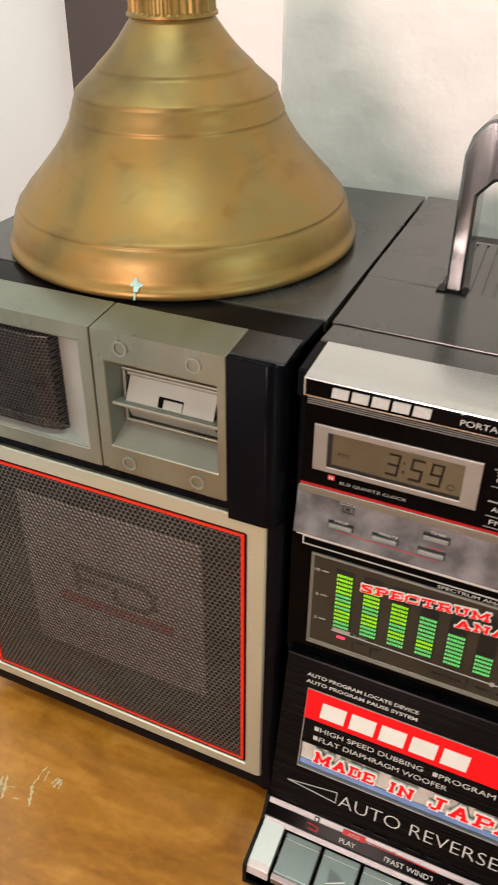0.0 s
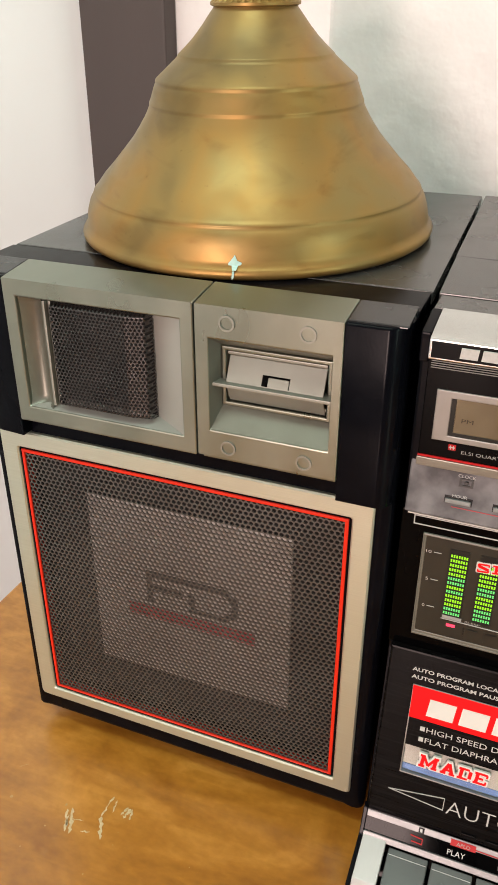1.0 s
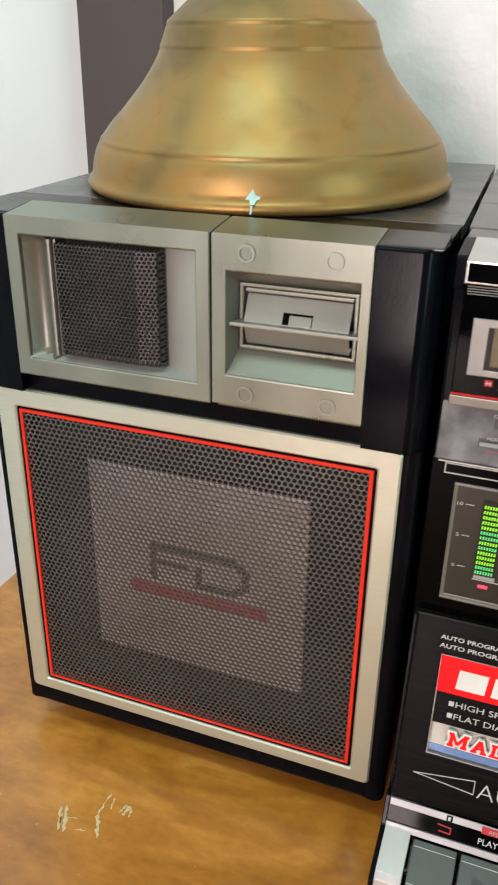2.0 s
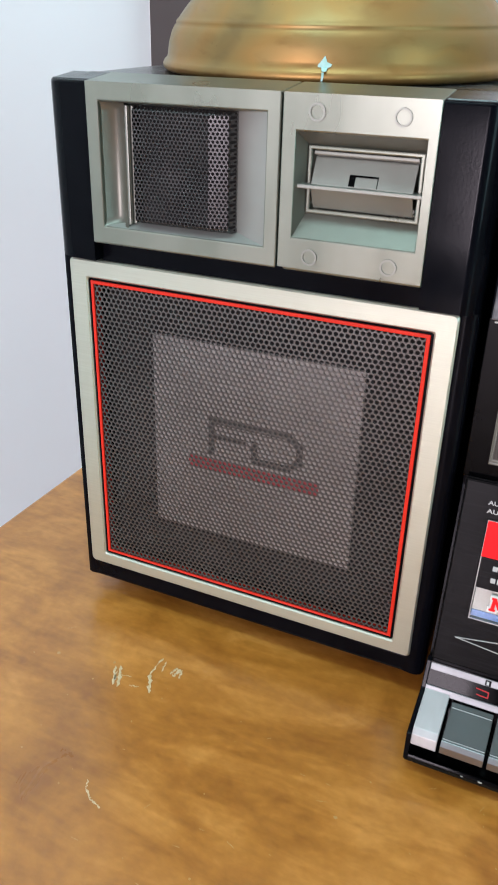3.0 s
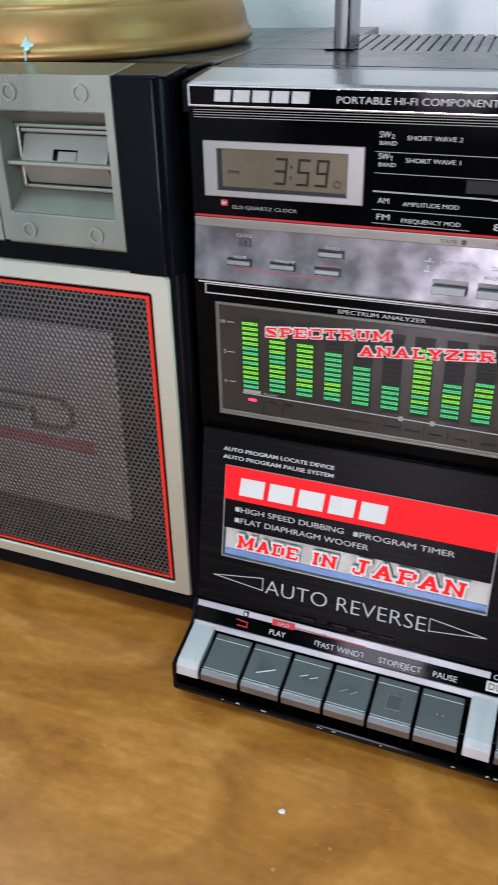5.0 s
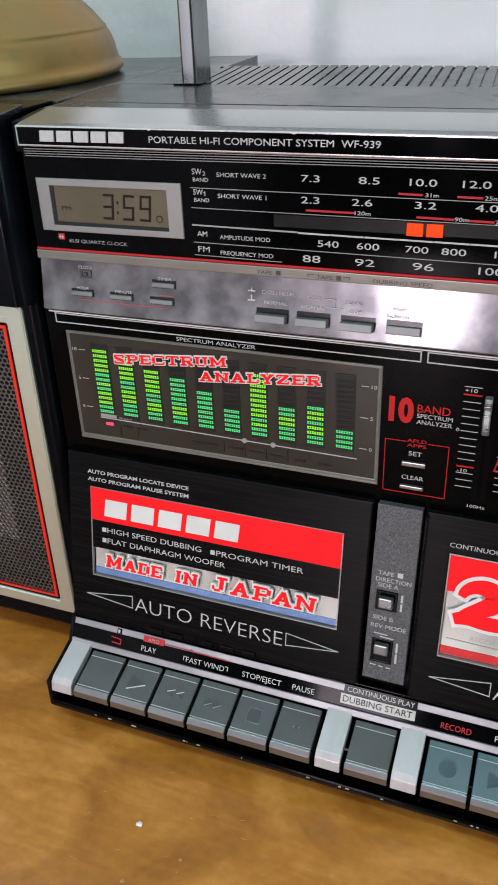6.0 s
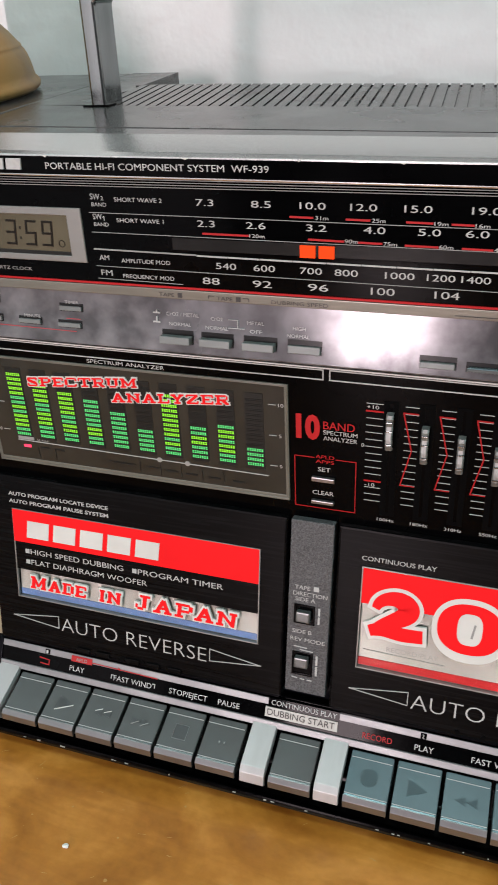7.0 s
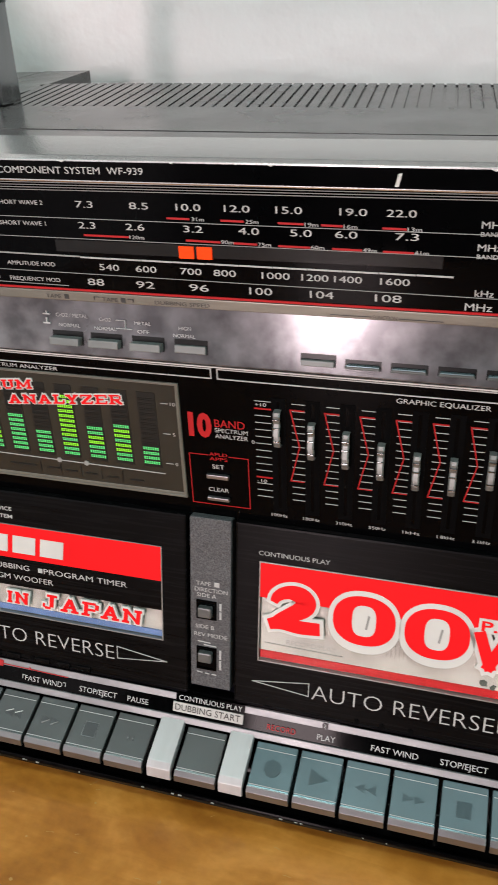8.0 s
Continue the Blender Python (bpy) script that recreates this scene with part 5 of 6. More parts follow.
def control_strip():
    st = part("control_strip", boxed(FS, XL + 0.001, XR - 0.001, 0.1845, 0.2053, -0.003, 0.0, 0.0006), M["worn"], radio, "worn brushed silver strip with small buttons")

    def button(x0, x1, z0, z1, d, mat="pushbutton", well=0.0009):
        b = part("button", boxed(FS, x0, x1, z0, z1, -0.001, d, 0.0003), M[mat], st)
        part("button_slot", boxed(FS, x0 - 0.0003, x1 + 0.0004, z0 - 0.0003, z1 + well, -0.001, 0.0002), M["scopedark"], b)

    part("button", ring(FS, 0.0288, 0.0338, 0.198, 0.2012, 0.0296, 0.033, 0.1986, 0.2006, -0.001, 0.0004), M["dark_print"], st)
    part("button", boxed(FS, 0.0306, 0.032, 0.1989, 0.2002, 0.0, 0.0009, 0.0002), M["dark_print"], st)
    button(0.0248, 0.034, 0.1912, 0.1929, 0.0012)
    button(0.0418, 0.0512, 0.1911, 0.1928, 0.0012)
    button(0.06, 0.0692, 0.197, 0.1988, 0.0012)
    button(0.059, 0.0684, 0.1908, 0.1925, 0.0012)
    word("CLOCK", FS, 0.0282, 0.2015, 0.0011, 0.0062, "print", st, d=0.0005)
    word("HOUR", FS, 0.0272, 0.1936, 0.0011, 0.0052, "print", st, d=0.0005)
    word("MINUTE", FS, 0.0442, 0.1935, 0.0011, 0.007, "print", st, d=0.0005)
    word("TIMER", FS, 0.0622, 0.1996, 0.0011, 0.0058, "print", st, d=0.0005)
    part("red_marks", lines(FS, [((0.0275, 0.1897), (0.066, 0.1893)), ((0.0625, 0.194), (0.068, 0.194))], 0.0003), M["emblem_red"], st)
    part("icon", lines(FS, [((0.0985, 0.1988), (0.1008, 0.1988)), ((0.0997, 0.1993), (0.0997, 0.1996)), ((0.0985, 0.1955), (0.1008, 0.1955)), ((0.0997, 0.196), (0.0997, 0.1972))], 0.0005, 0.0, 0.0006), M["print"], st)
    word("CrO2 / METAL", FS, 0.1035, 0.1981, 0.0013, 0.0125, "print", st, d=0.0005)
    word("NORMAL", FS, 0.1045, 0.1946, 0.0012, 0.0085, "print", st, d=0.0005)
    word("CrO2", FS, 0.1205, 0.1975, 0.0012, 0.0045, "print", st, d=0.0005)
    word("NORMAL", FS, 0.1185, 0.1943, 0.0012, 0.0085, "print", st, d=0.0005)
    word("METAL", FS, 0.134, 0.197, 0.0012, 0.0062, "print", st, d=0.0005)
    word("OFF", FS, 0.135, 0.1941, 0.0012, 0.0045, "print", st, d=0.0005)
    word("HIGH", FS, 0.1505, 0.1963, 0.0012, 0.0045, "print", st, d=0.0005)
    word("NORMAL", FS, 0.1485, 0.1937, 0.0012, 0.008, "print", st, d=0.0005)
    part("bracket", lines(FS, [((0.127, 0.1982), (0.1305, 0.1982)), ((0.1305, 0.1982), (0.1305, 0.1953)), ((0.127, 0.1953), (0.133, 0.1953))], 0.0002, 0.0, 0.0006), M["print"], st)
    for x0 in (0.1018, 0.117, 0.133, 0.149):
        button(x0, x0 + 0.0115, 0.1884, 0.1912, 0.0036 if x0 < 0.14 else 0.0014, "pushbutton", 0.0019)
    for x0 in (0.194, 0.209, 0.224, 0.239, 0.254, 0.269):
        button(x0, x0 + 0.0113, 0.1876, 0.1886 if x0 > 0.2 else 0.1896, 0.0018, "darkbutton" if x0 > 0.2 else "pushbutton", 0.0019)
        if x0 > 0.2:
            # lighter sliver stands in for the highlight line on the dark button
            part("button_highlight", boxed(FS, x0 + 0.0004, x0 + 0.0109, 0.1886, 0.189, 0.0, 0.002, 0.0001), M["keyteal"], st)


control_strip()


def equalizer():
    pan = part("equalizer_panel", boxed(FE, XL, XR, 0.1195, 0.1845, -0.006, 0.0, 0.0005), M["gloss"], radio, "glossy black spectrum and equalizer panel")
    part("white_line", boxed(FE, XL + 0.0022, XR - 0.0022, 0.1831, 0.1836, 0.0, 0.0006), M["paper"], pan)
    for x0, x1 in ((0.0145, 0.1612), (0.1632, 0.3075)):
        part("outline", ring(FE, x0, x1, 0.1786, 0.1827, x0 + 0.0004, x1 - 0.0004, 0.179, 0.1823, 0.0, 0.0003), M["print"], pan)
    word("SPECTRUM ANALYZER", FE, 0.068, 0.1765, 0.0015, 0.0325, "print", pan, d=0.0004)
    word("GRAPHIC EQUALIZER", FE, 0.226, 0.1758, 0.0018, 0.0305, "print", pan, d=0.0004)
    # spectrum window
    win = part("spectrum_window", boxed(FE, 0.0192, 0.1477, 0.1278, 0.1752, -0.001, 0.0004, 0.0002), M["scope"], radio, "smoked window over the level display")
    part("window_edge", ring(FE, 0.0187, 0.1482, 0.1268, 0.1757, 0.0192, 0.1477, 0.1278, 0.1752, -0.001, 0.0008, 0.0002), M["scoperim"], win)
    part("window_bevel", ring(FE, 0.0192, 0.1477, 0.1278, 0.1752, 0.02, 0.1468, 0.129, 0.1746, 0.0004, 0.0006, 0.0002), M["scoperim"], win)
    fw = flat(0.0021)
    lit = (14, 13, 11, 10, 8, 5, 13, 7, 8, 4)
    bright = ({2, 3, 4, 6, 9, 10, 11, 12, 13}, {3, 4, 5, 8, 9, 10, 11, 12}, {2, 3, 6, 7, 8, 9, 10}, {2, 3}, set(), set(), {2, 4, 5, 6, 7, 8, 9, 10, 11, 12}, {3, 4}, {2, 3, 5, 6}, set())
    for i, n in enumerate(lit):
        x = 0.0298 + 0.01133 * i
        back = part("level_column", boxed(fw, x - 0.0004, x + 0.0069, 0.139, 0.171, 0.0, 0.0002), M["unlit"], win)
        cells = {"lit": bmesh.new(), "lit2": bmesh.new(), "unlit": bmesh.new()}
        for k in range(14):
            z = 0.1405 + 0.00208 * k
            kind = "unlit" if k >= n else ("lit2" if k in bright[i] else "lit")
            for rr in range(2):
                for c in range(7):
                    xx = x + 0.0001 + 0.00094 * c
                    add_box(cells[kind], fw, xx, xx + 0.0006, z + rr * 0.00066, z + rr * 0.00066 + 0.00048, 0.0002, 0.00035)
        for kind, nm in (("lit", "lit_level"), ("lit2", "bright_level"), ("unlit", "dark_level")):
            if len(cells[kind].verts):
                part(nm, cells[kind], M[kind], win)
            else:
                cells[kind].free()
    for body, z in (("10", 0.1672), ("5", 0.1545), ("0", 0.1415)):
        word(body, fw, 0.0205 if body == "10" else 0.0215, z, 0.0014, 0.002 if body == "10" else 0.001, "print", win)
        word(body, fw, 0.1445, z - 0.0008, 0.0014, 0.002 if body == "10" else 0.001, "print", win)
    for z in (0.1679, 0.1552, 0.1422):
        part("scale_tick", lines(fw, [((0.0235, z), (0.0262, z))], 0.0002), M["print"], win)
        part("scale_tick", lines(fw, [((0.1408, z - 0.0008), (0.1435, z - 0.0008))], 0.0002), M["print"], win)
    part("base_line", lines(fw, [((0.0295, 0.1378), (0.1398, 0.1366))], 0.0003), M["print"], win)
    part("sleep_box", boxed(fw, 0.0297, 0.0372, 0.1382, 0.1397, 0.0, 0.0003), M["dim"], win)
    part("indicator", boxed(fw, 0.0318, 0.0352, 0.1346, 0.1358, 0.0, 0.0004, 0.0001), M["led"], win, "glowing red indicator")
    word("SLEEP", fw, 0.0385, 0.1383, 0.0009, 0.006, "dim", win)
    for x0, x1, z in ((0.0405, 0.0435, 0.1351), (0.0475, 0.0505, 0.135), (0.072, 0.083, 0.133), (0.089, 0.0935, 0.133), (0.097, 0.1015, 0.1325), (0.106, 0.11, 0.1323), (0.1155, 0.1195, 0.132), (0.1255, 0.13, 0.1318)):
        part("small_print", lines(fw, [((x0, z), (x1, z))], 0.0007), M["unlit"], win)
    for x in (0.0385, 0.0465, 0.0855, 0.0945, 0.1035, 0.1125, 0.1215):
        part("divider", lines(fw, [((x, 0.1305), (x, 0.1352))], 0.0002), M["unlit"], win)
    for x in (0.0945, 0.1065):
        part("small_sign", disc(fw, x, 0.1371, 0.0011, 0.0, 0.0003, 16), M["dim"], win)
    # sticker words
    for body, x, z, w in (("SPECTRUM", 0.0393, 0.1638, 0.0495), ("ANALYZER", 0.0765, 0.1609, 0.0495)):
        slab_word(body, fw, x, z, 0.0037, w, win, 0.092)
    # set and clear box
    word("10", FE, 0.151, 0.1553, 0.0088, 0.009, "redprint", pan, d=0.0004, bold=0.05)
    word("BAND", FE, 0.1612, 0.1595, 0.0031, 0.0115, "redprint", pan, d=0.0004)
    word("SPECTRUM", FE, 0.1612, 0.1573, 0.0017, 0.0125, "print", pan, d=0.0004)
    word("ANALYZER", FE, 0.1612, 0.1549, 0.0017, 0.0125, "print", pan, d=0.0004)
    part("red_box", ring(FE, 0.1502, 0.1735, 0.125, 0.1472, 0.15045, 0.17325, 0.12525, 0.14695, 0.0, 0.0003), M["redprint"], pan)
    part("box_gap", boxed(FE, 0.158, 0.1658, 0.1464, 0.1476, 0.0, 0.0004), M["gloss"], pan)
    word("APLD", FE, 0.1584, 0.1472, 0.0014, 0.007, "redprint", pan, d=0.0006)
    word("APPS", FE, 0.1584, 0.1452, 0.0014, 0.007, "redprint", pan, d=0.0006)
    word("SET", FE, 0.1592, 0.1415, 0.0018, 0.0048, "print", pan, d=0.0004)
    word("CLEAR", FE, 0.1572, 0.1312, 0.0018, 0.008, "print", pan, d=0.0004)
    part("button", boxed(FE, 0.157, 0.1657, 0.1374, 0.1392, 0.0, 0.0016, 0.0003), M["keylip"], pan)
    part("button", boxed(FE, 0.1568, 0.1655, 0.1275, 0.129, 0.0, 0.0016, 0.0003), M["keylip"], pan)
    # ten sliders
    tops = (0.169, 0.1652, 0.163, 0.16, 0.1575, 0.157, 0.161, 0.163, 0.164, 0.162)
    names = ("100Hz", "180Hz", "310Hz", "550Hz", "1kHz", "1.8kHz", "3.1kHz", "5.6kHz", "10kHz", "16kHz")
    for i, top in enumerate(tops):
        x = 0.1852 + 0.01228 * i
        part("slider_slot", ring(FE, x - 0.0026, x + 0.0026, 0.1258, 0.1732, x - 0.0006, x + 0.0006, 0.1275, 0.172, 0.0, 0.0002), M["hole"], pan)
        bm = bmesh.new()
        rows = []
        for dz, d in ((0.0, -0.0005), (0.0, 0.003), (0.0012, 0.0036), (0.0042, 0.0032), (0.0072, 0.0042), (0.0088, 0.0046), (0.0094, 0.0035), (0.0118, 0.0038), (0.0138, 0.003), (0.0142, -0.0005)):
            rows.append([bm.verts.new(FE(x + u, top - dz, d - (0.0005 if abs(u) > 0.001 else 0.0))) for u in (-0.00125, -0.0008, 0.0008, 0.00125)])
        for ra, rb in zip(rows, rows[1:]):
            for q in range(3):
                bm.faces.new((ra[q], ra[q + 1], rb[q + 1], rb[q]))
        s = part("slider", bm, M["silver"], pan, "grooved silver slider")
        for zz in (0.0022, 0.0056, 0.0108):
            part("slider_ridge", boxed(FE, x - 0.0011, x + 0.0011, top - zz - 0.0004, top - zz, 0.003, 0.0042, 0.0001), M["chrome"], s)
        ticks = [0.1716 - 0.00285 * k for k in range(15)]
        for k, z in enumerate(ticks):
            if not (i == 0 and k in (1, 11)):
                part("scale_tick", lines(FE, [((x - 0.0085 + (0.0 if i == 0 else 0.0012), z), (x - 0.0028, z))], 0.0002), M["print"], pan)
        if i:
            part("red_curve", lines(FE, [((x - 0.0079, 0.1692), (x - 0.003, 0.1692)), ((x - 0.0079, 0.1692), (x - 0.0046, 0.1546)), ((x - 0.0046, 0.1546), (x - 0.0079, 0.1401)), ((x - 0.0079, 0.1401), (x - 0.003, 0.1401))], 0.0004, 0.0, 0.0004), M["redprint"], pan)
        else:
            for z in (0.1687, 0.1402):
                part("red_mark", lines(FE, [((x - 0.0085, z), (x - 0.0028, z))], 0.0005, 0.0, 0.0004), M["redprint"], pan)
        word(names[i], FE, x - 0.0034, 0.1234 - 0.00005 * i, 0.0013, 0.0062, "print", pan, d=0.0004)
    word("+10", FE, 0.1768, 0.1697, 0.0014, 0.0042, "print", pan, d=0.0005)
    word("0", FE, 0.1752, 0.1542, 0.0014, 0.001, "print", pan, d=0.0005)
    word("-10", FE, 0.1768, 0.138, 0.0014, 0.0036, "print", pan, d=0.0005)


equalizer()


def cassette_door(x0, inset, drop):
    """A brushed dark door with a cassette window, drawn from its left edge."""
    f = FDOOR
    x1, wx0, wx1, wz0, wz1 = x0 + 0.1362, x0 + inset, x0 + inset + 0.1135, 0.0637 - drop, 0.1052
    door = part("cassette_door", ring(f, x0, x1, 0.0408, 0.1205, wx0, wx1, wz0, wz1, -0.007, 0.0, 0.0009), M["door"], radio, "black brushed cassette door")
    part("window_rim", ring(f, wx0 - 0.0005, wx1 + 0.0005, wz0 - 0.0005, wz1 + 0.0005, wx0, wx1, wz0, wz1, -0.004, 0.00035, 0.0001), M["lcdframe"], door)
    part("hinge_strip", boxed(f, x0 + 0.001, x1 - 0.001, 0.0395, 0.0406, -0.006, -0.001), M["black"], door)
    part("cassette", boxed(f, wx0, wx1, wz0, wz1, -0.009, -0.0045), M["cassette"], door)
    arrows = [[(x0 + 0.0079, 0.0533), (x0 + 0.0313, 0.0508), (x0 + 0.0313, 0.0567)], [(x0 + 0.127, 0.0533), (x0 + 0.1043, 0.0507), (x0 + 0.1043, 0.0564)]]
    for tri in arrows:
        tri = [(x, z - drop) for x, z in tri]
        part("arrow", lines(f, [(tri[0], tri[1]), (tri[1], tri[2]), (tri[2], tri[0])], 0.0003), M["print"], door)
    word("AUTO REVERSE", f, x0 + 0.0326, 0.0498 - drop, 0.0067, 0.0702, "print", door, bold=-0.016)
    return door, f, wx0, wx1, wz0, wz1


def decks():
    d1, f, a, b, z0, z1 = cassette_door(0.0118, 0.0117, 0.0)
    word("AUTO PROGRAM LOCATE DEVICE", f, 0.0218, 0.1118, 0.0016, 0.0485, "print", d1, bold=0.02)
    word("AUTO PROGRAM PAUSE SYSTEM", f, 0.0218, 0.1084, 0.0016, 0.0485, "print", d1, bold=0.02)
    part("label_area", boxed(f, a, b, z0, 0.078, -0.0045, -0.002), M["label"], d1, "faded white cassette label")
    part("cassette_hub", boxed(f, a + 0.004, b - 0.004, 0.077, 0.0895, -0.0045, -0.0018), M["unlit"], d1)
    part("blue_stripe", boxed(f, a, b, z0 + 0.0003, z0 + 0.003, -0.002, -0.0016), M["blue"], d1, "blue stripe on the label")
    pane = part("window_pane", boxed(f, a, b, z0, z1, -0.0012, -0.0008), M["pane"], d1, "clear plastic window")
    pane.visible_shadow = False
    st = part("red_sticker", boxed(f, a - 0.0003, b + 0.0001, 0.0905, z1 + 0.0003, -0.0007, 0.0005, 0.0001), M["sticker"], d1, "bright red sticker with a white mark")
    blocks(f, 0.0292, 0.0932, 0.0078, 0.0655, 5, "paper", st, 0.0008)
    part("dark_sticker", boxed(f, a, b, 0.0772, 0.0904, -0.0007, 0.0002), M["door"], d1, "dark sticker with white lines of text")
    for body, x, z, w in (("HIGH SPEED DUBBING", 0.0312, 0.0853, 0.0455), ("FLAT DIAPHRAGM WOOFER", 0.0312, 0.0803, 0.0565), ("PROGRAM TIMER", 0.0835, 0.0851, 0.0385)):
        word(body, f, x, z, 0.0024, w, "print", d1, d=0.0005)
        part("bullet", boxed(f, x - 0.0026, x - 0.0007, z + 0.0002, z + 0.0021, 0.0002, 0.0005), M["print"], d1)
    for body, x, w in (("MADE IN", 0.0297, 0.0455), ("JAPAN", 0.0812, 0.0475)):
        if body == "JAPAN":
            slab_word("J", f, x, 0.069, 0.0066, 0.0078, d1, 0.0, 0.12)
            slab_word("APAN", f, x + 0.0085, 0.069, 0.0062, 0.0385, d1, 0.0, 0.12)
        else:
            slab_word("M", f, x, 0.069, 0.0056, 0.0085, d1, 0.0, 0.1)
            slab_word("ADE", f, x + 0.009, 0.069, 0.0052, 0.0195, d1, 0.0, 0.1)
            slab_word("IN", f, x + 0.034, 0.069, 0.0054, 0.0115, d1, 0.0, 0.1)

    d2, f, a, b, z0, z1 = cassette_door(0.1683, 0.0103, 0.0012)
    word("CONTINUOUS PLAY", f, 0.1778, 0.1083, 0.0018, 0.0278, "print", d2)
    part("red_sticker", boxed(f, a - 0.0002, b + 0.0002, 0.0905, z1 + 0.0003, -0.0007, 0.0002, 0.0001), M["sticker"], d2, "bright red sticker band")
    part("label_area", boxed(f, a, b, z0, 0.0905, -0.0045, -0.002), M["label"], d2, "faded white cassette label")
    part("red_stripe", boxed(f, a, b, z0 + 0.0003, z0 + 0.0036, -0.002, -0.0016), M["redprint"], d2, "dull red stripe on the label")
    word("RECORD/PLAY", f, 0.1895, 0.0705, 0.002, 0.02, "dim", d2, d=-0.0016)
    part("label_lines", lines(f, [((0.229 + 0.0016 * k, 0.0725), (0.229 + 0.0016 * k, 0.0775)) for k in range(14)] + [((0.1805, 0.0697), (0.212, 0.069))], 0.0002, -0.002, -0.0016), M["dim"], d2)
    pane = part("window_pane", boxed(f, a, b, z0, z1, -0.0012, -0.0008), M["pane"], d2, "clear plastic window")
    pane.visible_shadow = False

    pr = random.Random(21)
    for x, z, r in ((0.2655, 0.0682, 0.0016), (0.269, 0.0672, 0.0011), (0.2735, 0.0672, 0.0016), (0.278, 0.0676, 0.001)):
        part("blot", polygon(f, [(x + r * pr.uniform(0.6, 1.4) * math.cos(k * 0.785), z + r * pr.uniform(0.5, 1.2) * math.sin(k * 0.785)) for k in range(8)], -0.002, -0.0015), M["smudge"], d2)

    # the big sticker figures, white outline and red face
    def oval(cx, cz, rx, rz, d0, d1, hole=None):
        bm = bmesh.new()
        n = 48

        def at(ax, az, k, d, e):
            c, s = math.cos(2 * math.pi * k / n), math.sin(2 * math.pi * k / n)
            return f(cx + ax * math.copysign(abs(c) ** e, c), cz + az * math.copysign(abs(s) ** e, s), d)

        lo = [bm.verts.new(at(rx, rz, k, d0, 0.88)) for k in range(n)]
        hi = [bm.verts.new(at(rx, rz, k, d1, 0.88)) for k in range(n)]
        if hole:
            il = [bm.verts.new(at(*hole, k, d0, 0.7)) for k in range(n)]
            ih = [bm.verts.new(at(*hole, k, d1, 0.7)) for k in range(n)]
        for k in range(n):
            j = (k + 1) % n
            bm.faces.new((lo[k], lo[j], hi[j], hi[k]))
            if hole:
                bm.faces.new((hi[k], hi[j], ih[j], ih[k]))
                bm.faces.new((ih[k], ih[j], il[j], il[k]))
        if not hole:
            bm.faces.new(hi)
        return bm

    def flowing(points, n=5):
        """The same stroke with soft bends between its points."""
        out = []
        for i in range(len(points) - 1):
            p = [Vector(points[min(max(i + o, 0), len(points) - 1)]) for o in (-1, 0, 1, 2)]
            for s in range(n):
                t = s / n
                out.append(tuple(0.5 * (2 * p[1] + (p[2] - p[0]) * t + (2 * p[0] - 5 * p[1] + 4 * p[2] - p[3]) * t * t + (3 * p[1] - p[0] - 3 * p[2] + p[3]) * t ** 3)))
        return out + [points[-1]]

    def ribbon(points, d0, d1, grow=0.0):
        """A brush-like stroke: (x, z, half width) along its middle."""
        points = flowing(points)
        bm = bmesh.new()
        rows = []
        for i, (x, z, w) in enumerate(points):
            p, q = points[max(i - 1, 0)], points[min(i + 1, len(points) - 1)]
            t = Vector((q[0] - p[0], q[1] - p[1])).normalized()
            w += grow
            sh = grow * (-1 if i == 0 else 1 if i == len(points) - 1 else 0)
            x, z = x + t.x * sh, z + t.y * sh
            rows.append([bm.verts.new(f(x + s * t.y * w, z - s * t.x * w, d)) for d in (d0, d1) for s in (-1, 1)])
        for a_, b_ in zip(rows, rows[1:]):
            for i, j in ((0, 1), (1, 3), (3, 2), (2, 0)):
                bm.faces.new((a_[i], a_[j], b_[j], b_[i]))
        bm.faces.new([rows[0][i] for i in (0, 1, 3, 2)])
        bm.faces.new([rows[-1][i] for i in (0, 2, 3, 1)])
        return bm

    for cx, cz in ((0.2197, 0.0873), (0.2469, 0.0867)):
        o = part("figure_outline", oval(cx, cz - 0.0008, 0.0139, 0.0132, -0.0007, 0.0004), M["paper"], d2, "white outline of a sticker figure")
        part("figure", oval(cx, cz, 0.0119, 0.0103, 0.0004, 0.0007, (0.0046, 0.0066)), M["sticker"], o, "red sticker figure nought")
        part("slit", lines(f, [((cx + 0.001, cz - 0.003), (cx + 0.0018, cz + 0.002))], 0.0008, 0.0004, 0.0006), M["dim"], o)
    two = [(0.1838, 0.0912, 0.0016), (0.1848, 0.0935, 0.0021), (0.1868, 0.0954, 0.0025), (0.1897, 0.0965, 0.0029), (0.1926, 0.0964, 0.0034), (0.195, 0.0952, 0.0039), (0.1963, 0.0932, 0.0042), (0.1961, 0.0911, 0.0041), (0.1944, 0.089, 0.0037), (0.1915, 0.0869, 0.0033), (0.188, 0.0846, 0.0029), (0.1852, 0.0825, 0.0025)]
    foot = [(0.1822, 0.0806, 0.0022), (0.1855, 0.0817, 0.0027), (0.1885, 0.082, 0.0029), (0.192, 0.0814, 0.0028), (0.196, 0.0812, 0.0028), (0.2026, 0.0816, 0.0026)]
    two, foot = [(x + 0.0006, 0.0791 + (z - 0.0802) * 0.94, w * 0.96) for x, z, w in two], [(x + 0.0003, z - 0.0011, w) for x, z, w in foot]
    o = part("figure_outline", ribbon(two, -0.0007, 0.00035, 0.0015), M["paper"], d2, "white outline of a sticker figure")
    part("figure_outline", ribbon(foot, -0.0007, 0.0003, 0.0015), M["paper"], d2)
    part("figure", ribbon(two, 0.0003, 0.0007), M["sticker"], o, "red sticker figure two")
